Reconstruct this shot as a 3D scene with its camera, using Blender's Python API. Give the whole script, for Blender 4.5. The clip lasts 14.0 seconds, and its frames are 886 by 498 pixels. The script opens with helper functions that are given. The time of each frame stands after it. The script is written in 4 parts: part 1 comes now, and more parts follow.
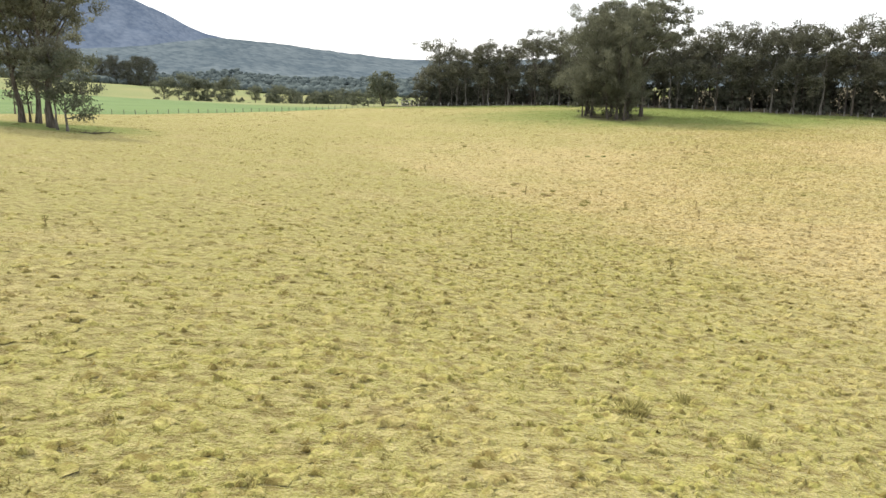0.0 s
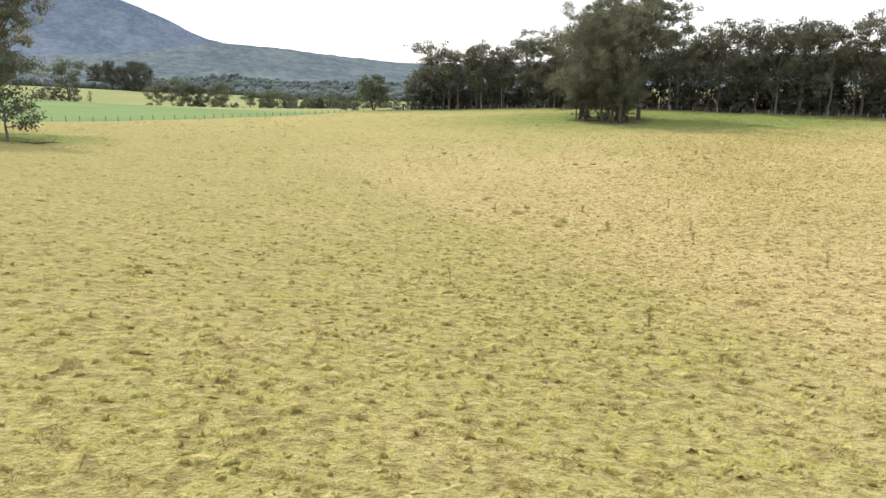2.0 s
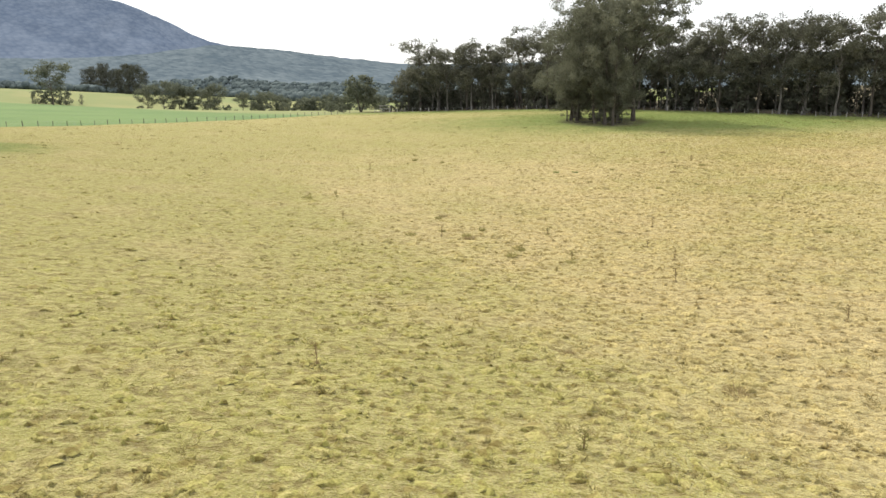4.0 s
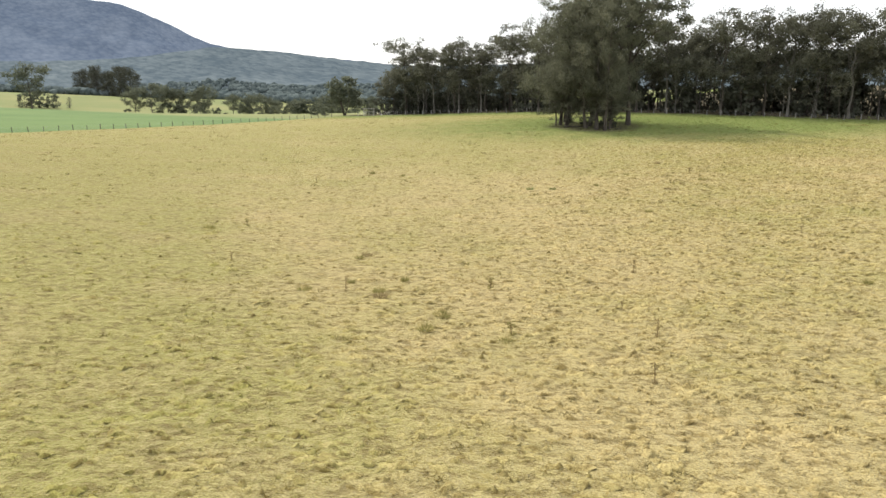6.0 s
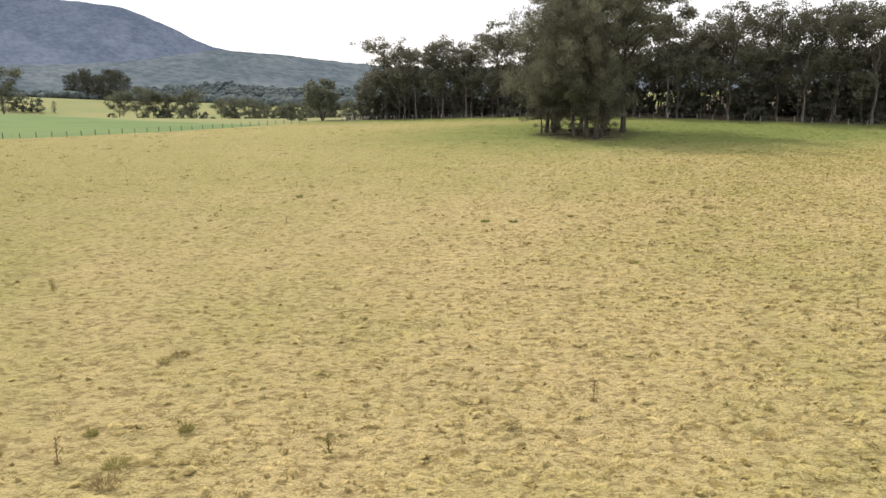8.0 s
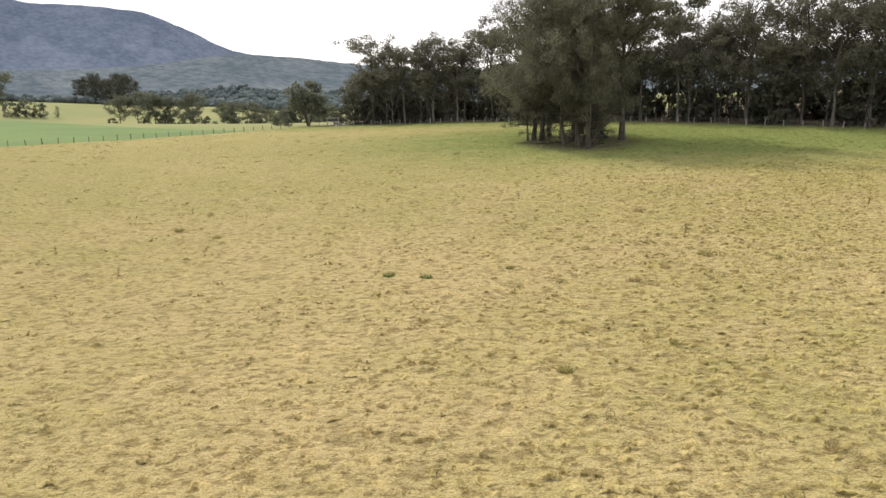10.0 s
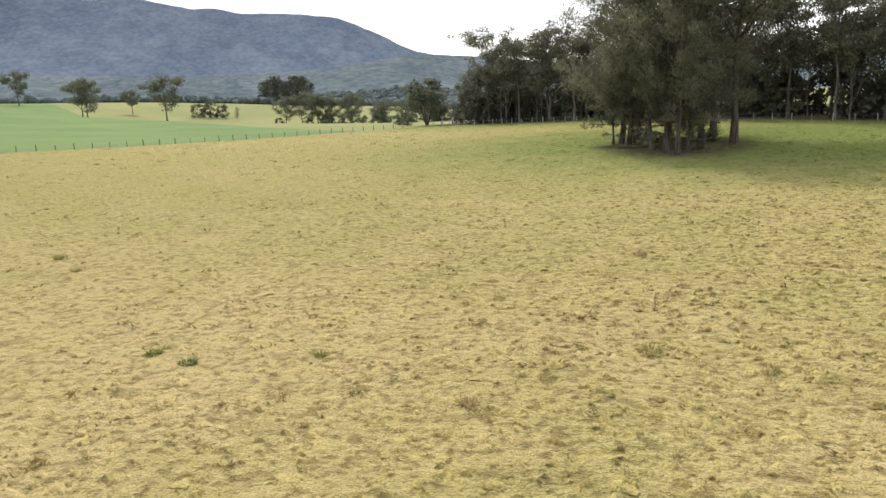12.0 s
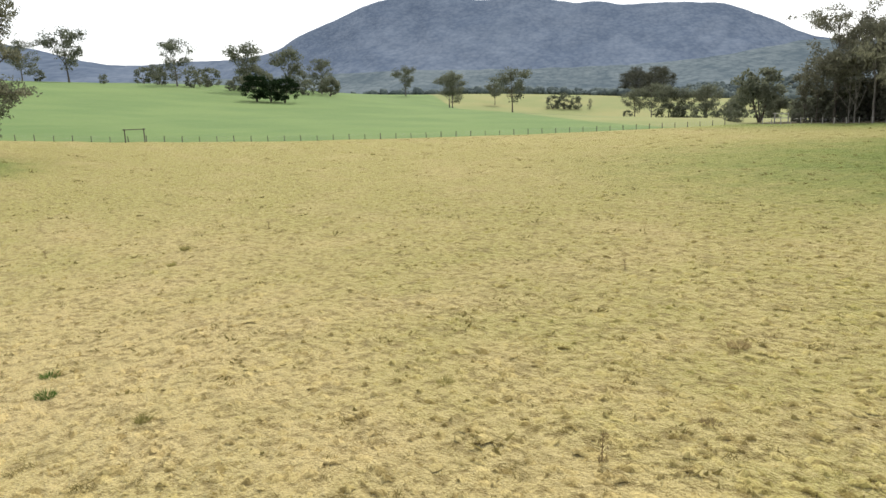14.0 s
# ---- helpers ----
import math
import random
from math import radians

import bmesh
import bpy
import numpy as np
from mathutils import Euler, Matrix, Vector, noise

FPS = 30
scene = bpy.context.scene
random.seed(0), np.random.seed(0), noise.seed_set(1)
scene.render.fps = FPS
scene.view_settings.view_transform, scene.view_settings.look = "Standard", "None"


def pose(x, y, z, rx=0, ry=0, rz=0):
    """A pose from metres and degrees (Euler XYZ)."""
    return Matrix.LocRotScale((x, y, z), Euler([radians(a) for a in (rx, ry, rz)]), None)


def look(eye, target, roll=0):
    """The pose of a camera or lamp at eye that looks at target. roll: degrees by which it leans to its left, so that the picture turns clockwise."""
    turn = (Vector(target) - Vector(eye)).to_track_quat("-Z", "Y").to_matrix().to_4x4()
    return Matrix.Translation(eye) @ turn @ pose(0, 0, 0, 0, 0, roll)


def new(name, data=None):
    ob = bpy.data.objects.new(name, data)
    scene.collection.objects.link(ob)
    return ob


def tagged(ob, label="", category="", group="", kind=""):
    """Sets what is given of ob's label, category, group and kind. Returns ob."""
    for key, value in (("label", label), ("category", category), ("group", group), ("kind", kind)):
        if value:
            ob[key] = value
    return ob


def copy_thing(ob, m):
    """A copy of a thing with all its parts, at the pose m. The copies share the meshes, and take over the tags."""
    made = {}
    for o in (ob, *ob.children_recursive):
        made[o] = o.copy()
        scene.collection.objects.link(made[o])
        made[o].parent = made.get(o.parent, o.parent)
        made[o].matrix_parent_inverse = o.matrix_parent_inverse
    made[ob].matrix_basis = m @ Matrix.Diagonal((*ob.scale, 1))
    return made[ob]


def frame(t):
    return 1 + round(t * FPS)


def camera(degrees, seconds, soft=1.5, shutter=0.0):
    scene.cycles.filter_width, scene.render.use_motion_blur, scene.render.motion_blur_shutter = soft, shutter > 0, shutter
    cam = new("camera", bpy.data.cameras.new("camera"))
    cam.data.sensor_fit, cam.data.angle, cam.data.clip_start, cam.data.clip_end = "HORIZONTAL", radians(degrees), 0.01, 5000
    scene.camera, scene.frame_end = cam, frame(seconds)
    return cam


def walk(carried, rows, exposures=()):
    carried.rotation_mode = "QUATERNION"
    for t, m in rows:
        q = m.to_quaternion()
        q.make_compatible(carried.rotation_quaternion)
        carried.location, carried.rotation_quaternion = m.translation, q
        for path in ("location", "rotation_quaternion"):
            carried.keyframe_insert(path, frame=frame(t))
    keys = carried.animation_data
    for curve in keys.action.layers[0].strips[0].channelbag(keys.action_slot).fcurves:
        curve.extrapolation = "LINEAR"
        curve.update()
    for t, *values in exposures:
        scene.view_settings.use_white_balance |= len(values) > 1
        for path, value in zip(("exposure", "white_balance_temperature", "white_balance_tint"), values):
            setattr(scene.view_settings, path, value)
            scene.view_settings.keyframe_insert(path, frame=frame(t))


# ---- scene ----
cam = camera(64.3, 14.0)
METRES, EYE, TILT, LEAN, TURN = 112.0, 10.08, 0.0, 0.0, 0.0
ROWS = [
    (0.0, 0.0, 0.0, 0.0, -0.07, -13.21, 0.3),
    (0.5, 0.0082, 0.021, -0.0004, -0.0, -13.13, 0.43),
    (1.0, 0.0172, 0.0424, -0.0006, 0.06, -13.06, 0.55),
    (1.5, 0.0262, 0.0621, -0.0012, 0.12, -12.98, 0.65),
    (2.0, 0.0356, 0.0817, -0.0017, 0.19, -12.95, 0.76),
    (2.5, 0.0455, 0.1022, -0.0022, 0.25, -12.95, 0.85),
    (3.0, 0.0563, 0.1248, -0.0027, 0.32, -12.93, 0.95),
    (5.5, 0.1096, 0.2549, -0.0038, 0.62, -12.79, 1.25),
    (6.0, 0.1218, 0.2891, -0.0038, 0.69, -12.75, 1.29),
    (6.5, 0.1345, 0.3252, -0.0037, 0.78, -12.7, 1.35),
    (7.0, 0.1472, 0.3626, -0.004, 0.85, -12.65, 1.39),
    (7.5, 0.1606, 0.4026, -0.0044, 0.95, -12.59, 1.4),
    (8.0, 0.1737, 0.4408, -0.0044, 1.03, -12.53, 1.42),
    (10.5, 0.2665, 0.6286, -0.007, 4.27, -12.21, 2.14),
    (11.0, 0.2983, 0.6671, -0.0089, 7.92, -12.14, 2.38),
    (11.5, 0.3316, 0.7065, -0.0109, 11.45, -12.07, 2.54),
    (12.0, 0.3646, 0.7463, -0.0125, 17.1, -11.96, 2.63),
    (12.5, 0.3943, 0.7853, -0.0134, 24.65, -11.76, 2.6),
    (13.0, 0.4177, 0.8209, -0.0132, 31.67, -11.61, 2.49),
    (13.5, 0.435, 0.8548, -0.0127, 38.98, -11.59, 2.32),
    (14.0, 0.4464, 0.8854, -0.0134, 46.38, -11.38, 2.3),
]
EXPOSURES = [(0.0, 0.75, 6500, 10), (3.0, 0.71, 6500, 10), (6.0, 0.57, 6500, 10), (8.0, 0.47, 6640, 14.5), (10.5, 0.45, 6680, 15), (11.5, 0.48, 6620, 13), (12.5, 0.55, 6530, 10.5), (14.0, 0.55, 6500, 10)]
walk(cam, [(t, pose(0, 0, EYE, TILT, LEAN, TURN) @ pose(METRES * x, METRES * y, METRES * z, 90 + pitch, roll, yaw)) for t, x, y, z, yaw, pitch, roll in ROWS], EXPOSURES)

# ---- light: hazy sun ahead and to the left of the flight, white sky ----
SUN_AZ, SUN_EL = -33.0, 45.0   # degrees to the right of +y, degrees up
world = bpy.data.worlds.new("sky")
scene.world = world
world.use_nodes = True
wt = world.node_tree
sky = wt.nodes.new("ShaderNodeTexSky")
sky.sky_type, sky.sun_disc = "NISHITA", False
sky.sun_elevation, sky.sun_rotation = radians(SUN_EL), radians(SUN_AZ)
sky.air_density, sky.dust_density, sky.ozone_density = 1.0, 1.5, 1.0
# thin white cloud over the clear sky
veil = wt.nodes.new("ShaderNodeMix")
veil.data_type = "RGBA"
veil.inputs[0].default_value = 0.75
veil.inputs[7].default_value = (8.7, 8.75, 8.85, 1)
wt.links.new(sky.outputs[0], veil.inputs[6])
wt.links.new(veil.outputs[2], wt.nodes["Background"].inputs["Color"])
wt.nodes["Background"].inputs["Strength"].default_value = 0.12
sun_data = bpy.data.lights.new("sun", "SUN")
sun_data.energy, sun_data.angle, sun_data.color = 3.0, radians(5.0), (1.0, 0.94, 0.84)
sun_ob = new("sun", sun_data)
sun_dir = Vector((math.sin(radians(SUN_AZ)) * math.cos(radians(SUN_EL)), math.cos(radians(SUN_AZ)) * math.cos(radians(SUN_EL)), math.sin(radians(SUN_EL))))
sun_ob.matrix_world = look(sun_dir * 300, (0, 0, 0))

# ---- the lie of the land ----
# broad swells every 120 m and smaller ones every 40 m, as heights of rounded rises
BROAD = [
    1.7, 4.2, 4.1, 3.5, 1.3, -1.8, -0.8, -0.1,
    5.4, 12.3, 8.6, 2.4, -1.4, -2, -0.9, -0.3,
    3.6, 4.3, -2.1, -4.1, -0.7, 1.5, 0.1, -0.2,
    7.8, 11.4, 9.1, 4.8, 0.1, 0.7, 0.2, -0,
    6.7, -1.3, -14.4, -4.0, -5, -2.2, -0.2, -0,
    1.8, 13.5, 4.1, 3, -6.7, -3.1, -0.3, -0,
]
LOCAL = [
    0.1, 0.6, 1, -0.5, -0.4, -0,
    0.1, 0.7, -0.1, -1.4, 0.1, 0.2,
    -0, 0.5, -0.8, -0.9, 0.6, 0.2,
    -0.5, -0.3, -0.7, -0.1, -0.3, -0.2,
    0.1, -0, -0.4, 0.6, 0.4, -0.1,
    0.3, 0.1, -0.1, 0.6, 0.6, -0.1,
    -0, -0.2, -0.1, 0.3, 0.2, -0,
]


def land_z(x, y):
    """Height of the smooth land at x, y (numbers or arrays)."""
    x, y = np.asarray(x, float), np.asarray(y, float)
    z = np.full(np.broadcast(x, y).shape, 3.0)
    for k, a in enumerate(BROAD):
        z = z + a * np.exp(-((x + 520 - 120 * (k % 8)) ** 2 + (y - 120 * (k // 8)) ** 2) / 24200.0)
    for k, a in enumerate(LOCAL):
        z = z + a * np.exp(-((x + 100 - 40 * (k % 6)) ** 2 + (y - 5 - 42 * (k // 6)) ** 2) / 2312.0)
    return z


def wobble(x, y, size, seed):
    """Smooth waves without a plain repeat, about -1 to 1, of the given size in metres."""
    r = np.random.RandomState(seed)
    out = 0.0
    for k in range(7):
        a, f, p = r.uniform(0, 6.28), r.uniform(0.6, 1.7) * 6.28 / size, r.uniform(0, 6.28)
        out = out + np.sin((np.cos(a) * x + np.sin(a) * y) * f + p + 1.3 * np.sin((np.sin(a) * x - np.cos(a) * y) * f * 0.6))
    return out / 3.6


def ground_z(x, y):
    """The land with its small humps and hollows."""
    x, y = np.asarray(x, float), np.asarray(y, float)
    fade = np.exp(-(np.maximum(0, np.hypot(x - 20, y - 80) - 90) / 60) ** 2)
    z = land_z(x, y) + fade * (0.040 * wobble(x, y, 1.9, 3) + 0.05 * wobble(x, y, 5.0, 4))
    return z + 0.10 * wobble(x, y, 17.0, 5) * np.exp(-(np.hypot(x, y - 100) / 400) ** 2)


def gz(x, y):
    return float(ground_z(x, y))


# the boundary fence runs along U through FENCE; the far fence runs along V before the wood
FENCE, U = Vector((-88.0, 150.1)), Vector((math.cos(radians(60)), math.sin(radians(60))))
WOOD, V = Vector((-13.0, 258.0)), Vector((104.0, -67.0)).normalized()


# ---- materials ----
class Nodes:
    """A short hand for building a node tree."""

    def __init__(self, name):
        self.mat = bpy.data.materials.new(name)
        self.mat.use_nodes = True
        self.t = self.mat.node_tree
        self.t.nodes.clear()

    def add(self, kind, **props):
        n = self.t.nodes.new("ShaderNode" + kind)
        for k, v in props.items():
            setattr(n, k, v)
        return n

    def put(self, socket, value):
        if hasattr(value, "is_output"):
            self.t.links.new(value, socket)
        elif isinstance(value, tuple) and len(value) == 3 and socket.type == "RGBA":
            socket.default_value = (*value, 1.0)
        else:
            socket.default_value = value

    def math(self, op, a, b=0.0, c=0.0, clamp=False):
        n = self.add("Math", operation=op, use_clamp=clamp)
        for s, v in zip(n.inputs, (a, b, c)):
            self.put(s, v)
        return n.outputs[0]

    def mix(self, f, a, b, kind="MIX"):
        n = self.add("Mix", data_type="RGBA", blend_type=kind)
        self.put(n.inputs[0], f)
        self.put(n.inputs[6], a)
        self.put(n.inputs[7], b)
        return n.outputs[2]

    def noise(self, co, scale, detail=3.0, rough=0.55):
        n = self.add("TexNoise")
        self.put(n.inputs["Vector"], co)
        n.inputs["Scale"].default_value, n.inputs["Detail"].default_value, n.inputs["Roughness"].default_value = scale, detail, rough
        return n.outputs[0]

    def ramp(self, f, lo, hi):
        n = self.add("MapRange", clamp=True, interpolation_type="SMOOTHSTEP")
        self.put(n.inputs[0], f)
        n.inputs[1].default_value, n.inputs[2].default_value = lo, hi
        return n.outputs[0]

    def place(self):
        return self.add("NewGeometry").outputs["Position"]

    def island(self):
        return self.add("NewGeometry").outputs["Random Per Island"]

    def rand(self):
        return self.add("ObjectInfo").outputs["Random"]

    def scaled(self, co, sx, sy, sz):
        n = self.add("VectorMath", operation="MULTIPLY")
        self.put(n.inputs[0], co)
        n.inputs[1].default_value = (sx, sy, sz)
        return n.outputs[0]

    def split(self, co):
        n = self.add("SeparateXYZ")
        self.put(n.inputs[0], co)
        return n.outputs

    def bump(self, height, strength, distance):
        n = self.add("Bump")
        n.inputs["Strength"].default_value, n.inputs["Distance"].default_value = strength, distance
        self.put(n.inputs["Height"], height)
        return n.outputs[0]

    def surface(self, color, rough=0.8, normal=None, spec=0.25, metal=0.0):
        p = self.add("BsdfPrincipled")
        self.put(p.inputs["Base Color"], color)
        self.put(p.inputs["Roughness"], rough)
        p.inputs["Specular IOR Level"].default_value, p.inputs["Metallic"].default_value = spec, metal
        if normal is not None:
            self.put(p.inputs["Normal"], normal)
        return p.outputs[0]

    def leafy(self, color, through_color, share=0.35):
        """Thin leaves: diffuse with some light let through."""
        d, t, m = self.add("BsdfDiffuse"), self.add("BsdfTranslucent"), self.add("MixShader")
        self.put(d.inputs[0], color)
        self.put(t.inputs[0], through_color)
        m.inputs[0].default_value = share
        self.t.links.new(d.outputs[0], m.inputs[1])
        self.t.links.new(t.outputs[0], m.inputs[2])
        return m.outputs[0]

    def done(self, shader):
        o = self.add("OutputMaterial")
        self.t.links.new(shader, o.inputs["Surface"])
        return self.mat


def side(n, xyz, px, py, nx, ny):
    """Distance in metres past the line through (px, py) with normal (nx, ny)."""
    return n.math("ADD", n.math("MULTIPLY", n.math("SUBTRACT", xyz[0], px), nx), n.math("MULTIPLY", n.math("SUBTRACT", xyz[1], py), ny))


def near_place(n, xyz, px, py, rx, ry):
    """0 at a place, 1 on an oval round it and more beyond."""
    dx = n.math("DIVIDE", n.math("SUBTRACT", xyz[0], px), rx)
    dy = n.math("DIVIDE", n.math("SUBTRACT", xyz[1], py), ry)
    return n.math("SQRT", n.math("ADD", n.math("MULTIPLY", dx, dx), n.math("MULTIPLY", dy, dy)))


def pasture_color(n):
    """Colour of the paddock's grass by place: straw, yellow-green, and greener, shade-darkened by the grove."""
    co = n.place()
    xyz = n.split(co)
    flat = n.scaled(co, 1, 1, 0)
    broad = n.noise(flat, 0.035, 3.0)
    patch = n.noise(flat, 0.22, 4.0)
    clump = n.noise(flat, 1.3, 5.0, 0.62)
    fine = n.noise(flat, 13.0, 3.0, 0.65)
    # greener towards the start and by the fence, drier in the middle of the paddock
    start = n.ramp(n.math("ADD", side(n, xyz, 16, 30, 0.92, 0.39), n.math("MULTIPLY", n.math("SUBTRACT", broad, 0.5), 34.0)), 9.0, -9.0)
    far_end = n.ramp(n.math("SUBTRACT", xyz[1], n.math("MULTIPLY", xyz[0], 0.3)), 88.0, 150.0)
    lean = n.math("ADD", n.math("MULTIPLY", start, 1.45), n.math("MULTIPLY", far_end, 0.75))
    f = n.math("ADD", n.math("ADD", n.math("MULTIPLY", broad, 2.2), n.math("MULTIPLY", patch, 1.2)), lean)
    green = n.ramp(f, 1.2, 2.55)
    c = n.mix(green, STRAW, YELLOWGREEN)
    tan = n.ramp(n.noise(n.scaled(co, 1.0, 1.3, 0), 0.09, 4.0, 0.6), 0.48, 0.66)
    c = n.mix(n.math("MULTIPLY", tan, 0.32), c, TAN)
    grove = n.ramp(n.math("ADD", near_place(n, xyz, 60, 180, 56, 31), n.math("MULTIPLY", patch, 0.8)), 1.75, 0.85)
    wood = n.ramp(n.math("ADD", side(n, xyz, WOOD[0], WOOD[1], V[1], -V[0]), n.math("MULTIPLY", patch, 10.0)), 34.0, 7.0)
    # olive lumps put streaky shade and duller grass into the colour
    lumps = n.ramp(n.noise(n.scaled(co, 0.75, 1.0, 0), 0.62, 5.0, 0.65), 0.54, 0.66)
    c = n.mix(n.math("MULTIPLY", lumps, 0.44), c, OLIVE)
    # short tufts a hand wide: dark thatch and painted shade between, pale tips
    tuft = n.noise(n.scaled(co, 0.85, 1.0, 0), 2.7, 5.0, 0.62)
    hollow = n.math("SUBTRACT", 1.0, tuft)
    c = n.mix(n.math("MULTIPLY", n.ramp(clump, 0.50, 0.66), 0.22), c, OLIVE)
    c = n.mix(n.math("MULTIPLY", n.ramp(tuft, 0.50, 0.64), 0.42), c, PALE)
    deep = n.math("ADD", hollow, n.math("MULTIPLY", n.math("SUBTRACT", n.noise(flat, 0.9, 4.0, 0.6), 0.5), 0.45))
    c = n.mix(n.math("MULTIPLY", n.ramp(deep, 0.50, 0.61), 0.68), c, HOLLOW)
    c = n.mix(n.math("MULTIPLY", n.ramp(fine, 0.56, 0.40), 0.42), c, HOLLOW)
    gums = n.ramp(n.math("ADD", near_place(n, xyz, -62, 112, 17, 15), n.math("MULTIPLY", patch, 0.7)), 1.6, 0.8)
    # greener grass by the trees, with their shade put into its colour
    lush = n.math("MAXIMUM", n.math("MULTIPLY", n.math("MAXIMUM", grove, gums), 0.88), n.math("MULTIPLY", wood, 0.85))
    c = n.mix(lush, c, n.mix(n.ramp(clump, 0.42, 0.60), LUSH, LUSH_SHADED))
    return c, co, xyz, flat, clump, hollow, patch, lush


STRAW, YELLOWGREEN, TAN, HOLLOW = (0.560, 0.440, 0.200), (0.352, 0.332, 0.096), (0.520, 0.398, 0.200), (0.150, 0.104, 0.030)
LUSH, LUSH_SHADED, OLIVE, PALE = (0.180, 0.240, 0.060), (0.105, 0.160, 0.036), (0.122, 0.095, 0.030), (0.585, 0.480, 0.228)
SHADED_DIRT, THATCH = (0.075, 0.058, 0.042), (0.225, 0.165, 0.062)


def ground_material():
    n = Nodes("pasture")
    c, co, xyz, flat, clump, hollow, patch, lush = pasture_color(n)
    c = n.mix(n.math("MULTIPLY_ADD", lush, -0.08, 0.08), c, THATCH)
    # leaf litter round the trunks, its colour deepened for the grove's shade
    shaded_litter = n.ramp(n.math("ADD", near_place(n, xyz, 42.0, 175.0, 11, 13), n.math("MULTIPLY", clump, 0.5)), 1.25, 0.85)
    c = n.mix(n.math("MULTIPLY", shaded_litter, 0.75), c, SHADED_DIRT)
    # the sown field past the fence, and the rough grazing beyond it
    green = n.mix(n.ramp(n.noise(flat, 0.03, 4.0), 0.35, 0.7), (0.088, 0.150, 0.050), (0.117, 0.180, 0.060))
    rows = n.noise(n.scaled(co, 0.25, 0.04, 0), 1.0, 3.0)
    green = n.mix(n.math("MULTIPLY", n.ramp(rows, 0.4, 0.7), 0.3), green, (0.142, 0.190, 0.070))
    rough = n.mix(n.ramp(n.noise(flat, 0.02, 4.0), 0.35, 0.65), (0.205, 0.205, 0.085), (0.160, 0.185, 0.072))
    bank = n.ramp(n.math("ADD", near_place(n, xyz, -150, 345, 34, 7), n.math("MULTIPLY", patch, 0.5)), 1.4, 1.1)
    rough = n.mix(bank, rough, (0.075, 0.105, 0.048))
    line = side(n, xyz, -104, 303, -0.588, -0.809)
    sown = n.ramp(n.math("ADD", line, n.math("MULTIPLY", patch, 5.0)), 0.5, 4.5)
    beyond = n.mix(sown, rough, green)
    over = side(n, xyz, FENCE[0], FENCE[1], -U[1], U[0])
    past = n.ramp(n.math("ADD", over, n.math("MULTIPLY", clump, 1.2)), 0.0, 1.0)
    c = n.mix(past, c, beyond)
    # under the wood: dark litter, with the trees' shade in the colour
    shaded_floor = n.ramp(n.math("ADD", side(n, xyz, WOOD[0], WOOD[1], V[1], -V[0]), n.math("MULTIPLY", clump, 3.0)), 1.0, -2.5)
    shaded_floor = n.math("MULTIPLY", shaded_floor, n.ramp(side(n, xyz, -22, 268, V[0], V[1]), -4.0, 4.0))
    c = n.mix(shaded_floor, c, n.mix(clump, (0.06, 0.048, 0.034), (0.12, 0.10, 0.06)))
    h = n.math("ADD", n.math("MULTIPLY", clump, 1.25), n.math("MULTIPLY", hollow, -1.3))
    h = n.math("MULTIPLY", n.math("ADD", h, n.math("MULTIPLY", n.noise(flat, 11.0, 3.0, 0.6), 0.34)), n.math("MULTIPLY_ADD", past, -0.9, 1.0))
    shader = n.surface(c, 0.95, n.bump(h, 1.0, 0.40), 0.05)
    fuzz = shader.node
    fuzz.inputs["Sheen Roughness"].default_value = 0.45
    n.put(fuzz.inputs["Sheen Weight"], n.math("MULTIPLY_ADD", n.math("MAXIMUM", past, lush), -0.25, 0.33))
    fuzz.inputs["Sheen Tint"].default_value = (0.96, 0.88, 0.56, 1)
    return n.done(shader)


def grass_material():
    n = Nodes("grass_blades")
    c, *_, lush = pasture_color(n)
    r = n.island()
    c = n.mix(n.math("MULTIPLY", n.ramp(r, 0.15, 1.0), n.math("MULTIPLY_ADD", lush, -0.45, 0.5)), c, PALE)
    c = n.mix(n.math("MULTIPLY", n.ramp(r, 0.15, 0.0), 0.5), c, OLIVE)
    return n.done(n.leafy(c, c, 0.5))


def turf_material():
    n = Nodes("turf_mounds")
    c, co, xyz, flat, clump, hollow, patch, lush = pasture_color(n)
    r = n.island()
    c = n.mix(n.math("MULTIPLY", n.ramp(r, 0.35, 1.0), n.math("MULTIPLY_ADD", lush, -0.12, 0.14)), c, PALE)
    c = n.mix(n.math("MULTIPLY", n.ramp(r, 0.25, 0.0), 0.12), c, OLIVE)
    fuzz = n.math("ADD", n.math("MULTIPLY", hollow, -1.0), n.math("MULTIPLY", n.noise(n.place(), 30.0, 3.0), 0.15))
    shader = n.surface(c, 0.95, n.bump(fuzz, 1.0, 0.30), 0.05)
    down = shader.node
    down.inputs["Sheen Weight"].default_value, down.inputs["Sheen Roughness"].default_value = 0.12, 0.45
    down.inputs["Sheen Tint"].default_value = (0.96, 0.88, 0.56, 1)
    return n.done(shader)


def leaf_material(name, dark, light, share=0.3):
    n = Nodes(name)
    r = n.math("ADD", n.math("MULTIPLY", n.island(), 0.6), n.math("MULTIPLY", n.rand(), 0.4))
    big = n.noise(n.place(), 0.33, 2.0)
    c = n.mix(n.math("MULTIPLY", n.math("ADD", r, n.ramp(big, 0.40, 0.62)), 0.5), dark, light)
    return n.done(n.leafy(c, n.mix(0.5, c, light), share))


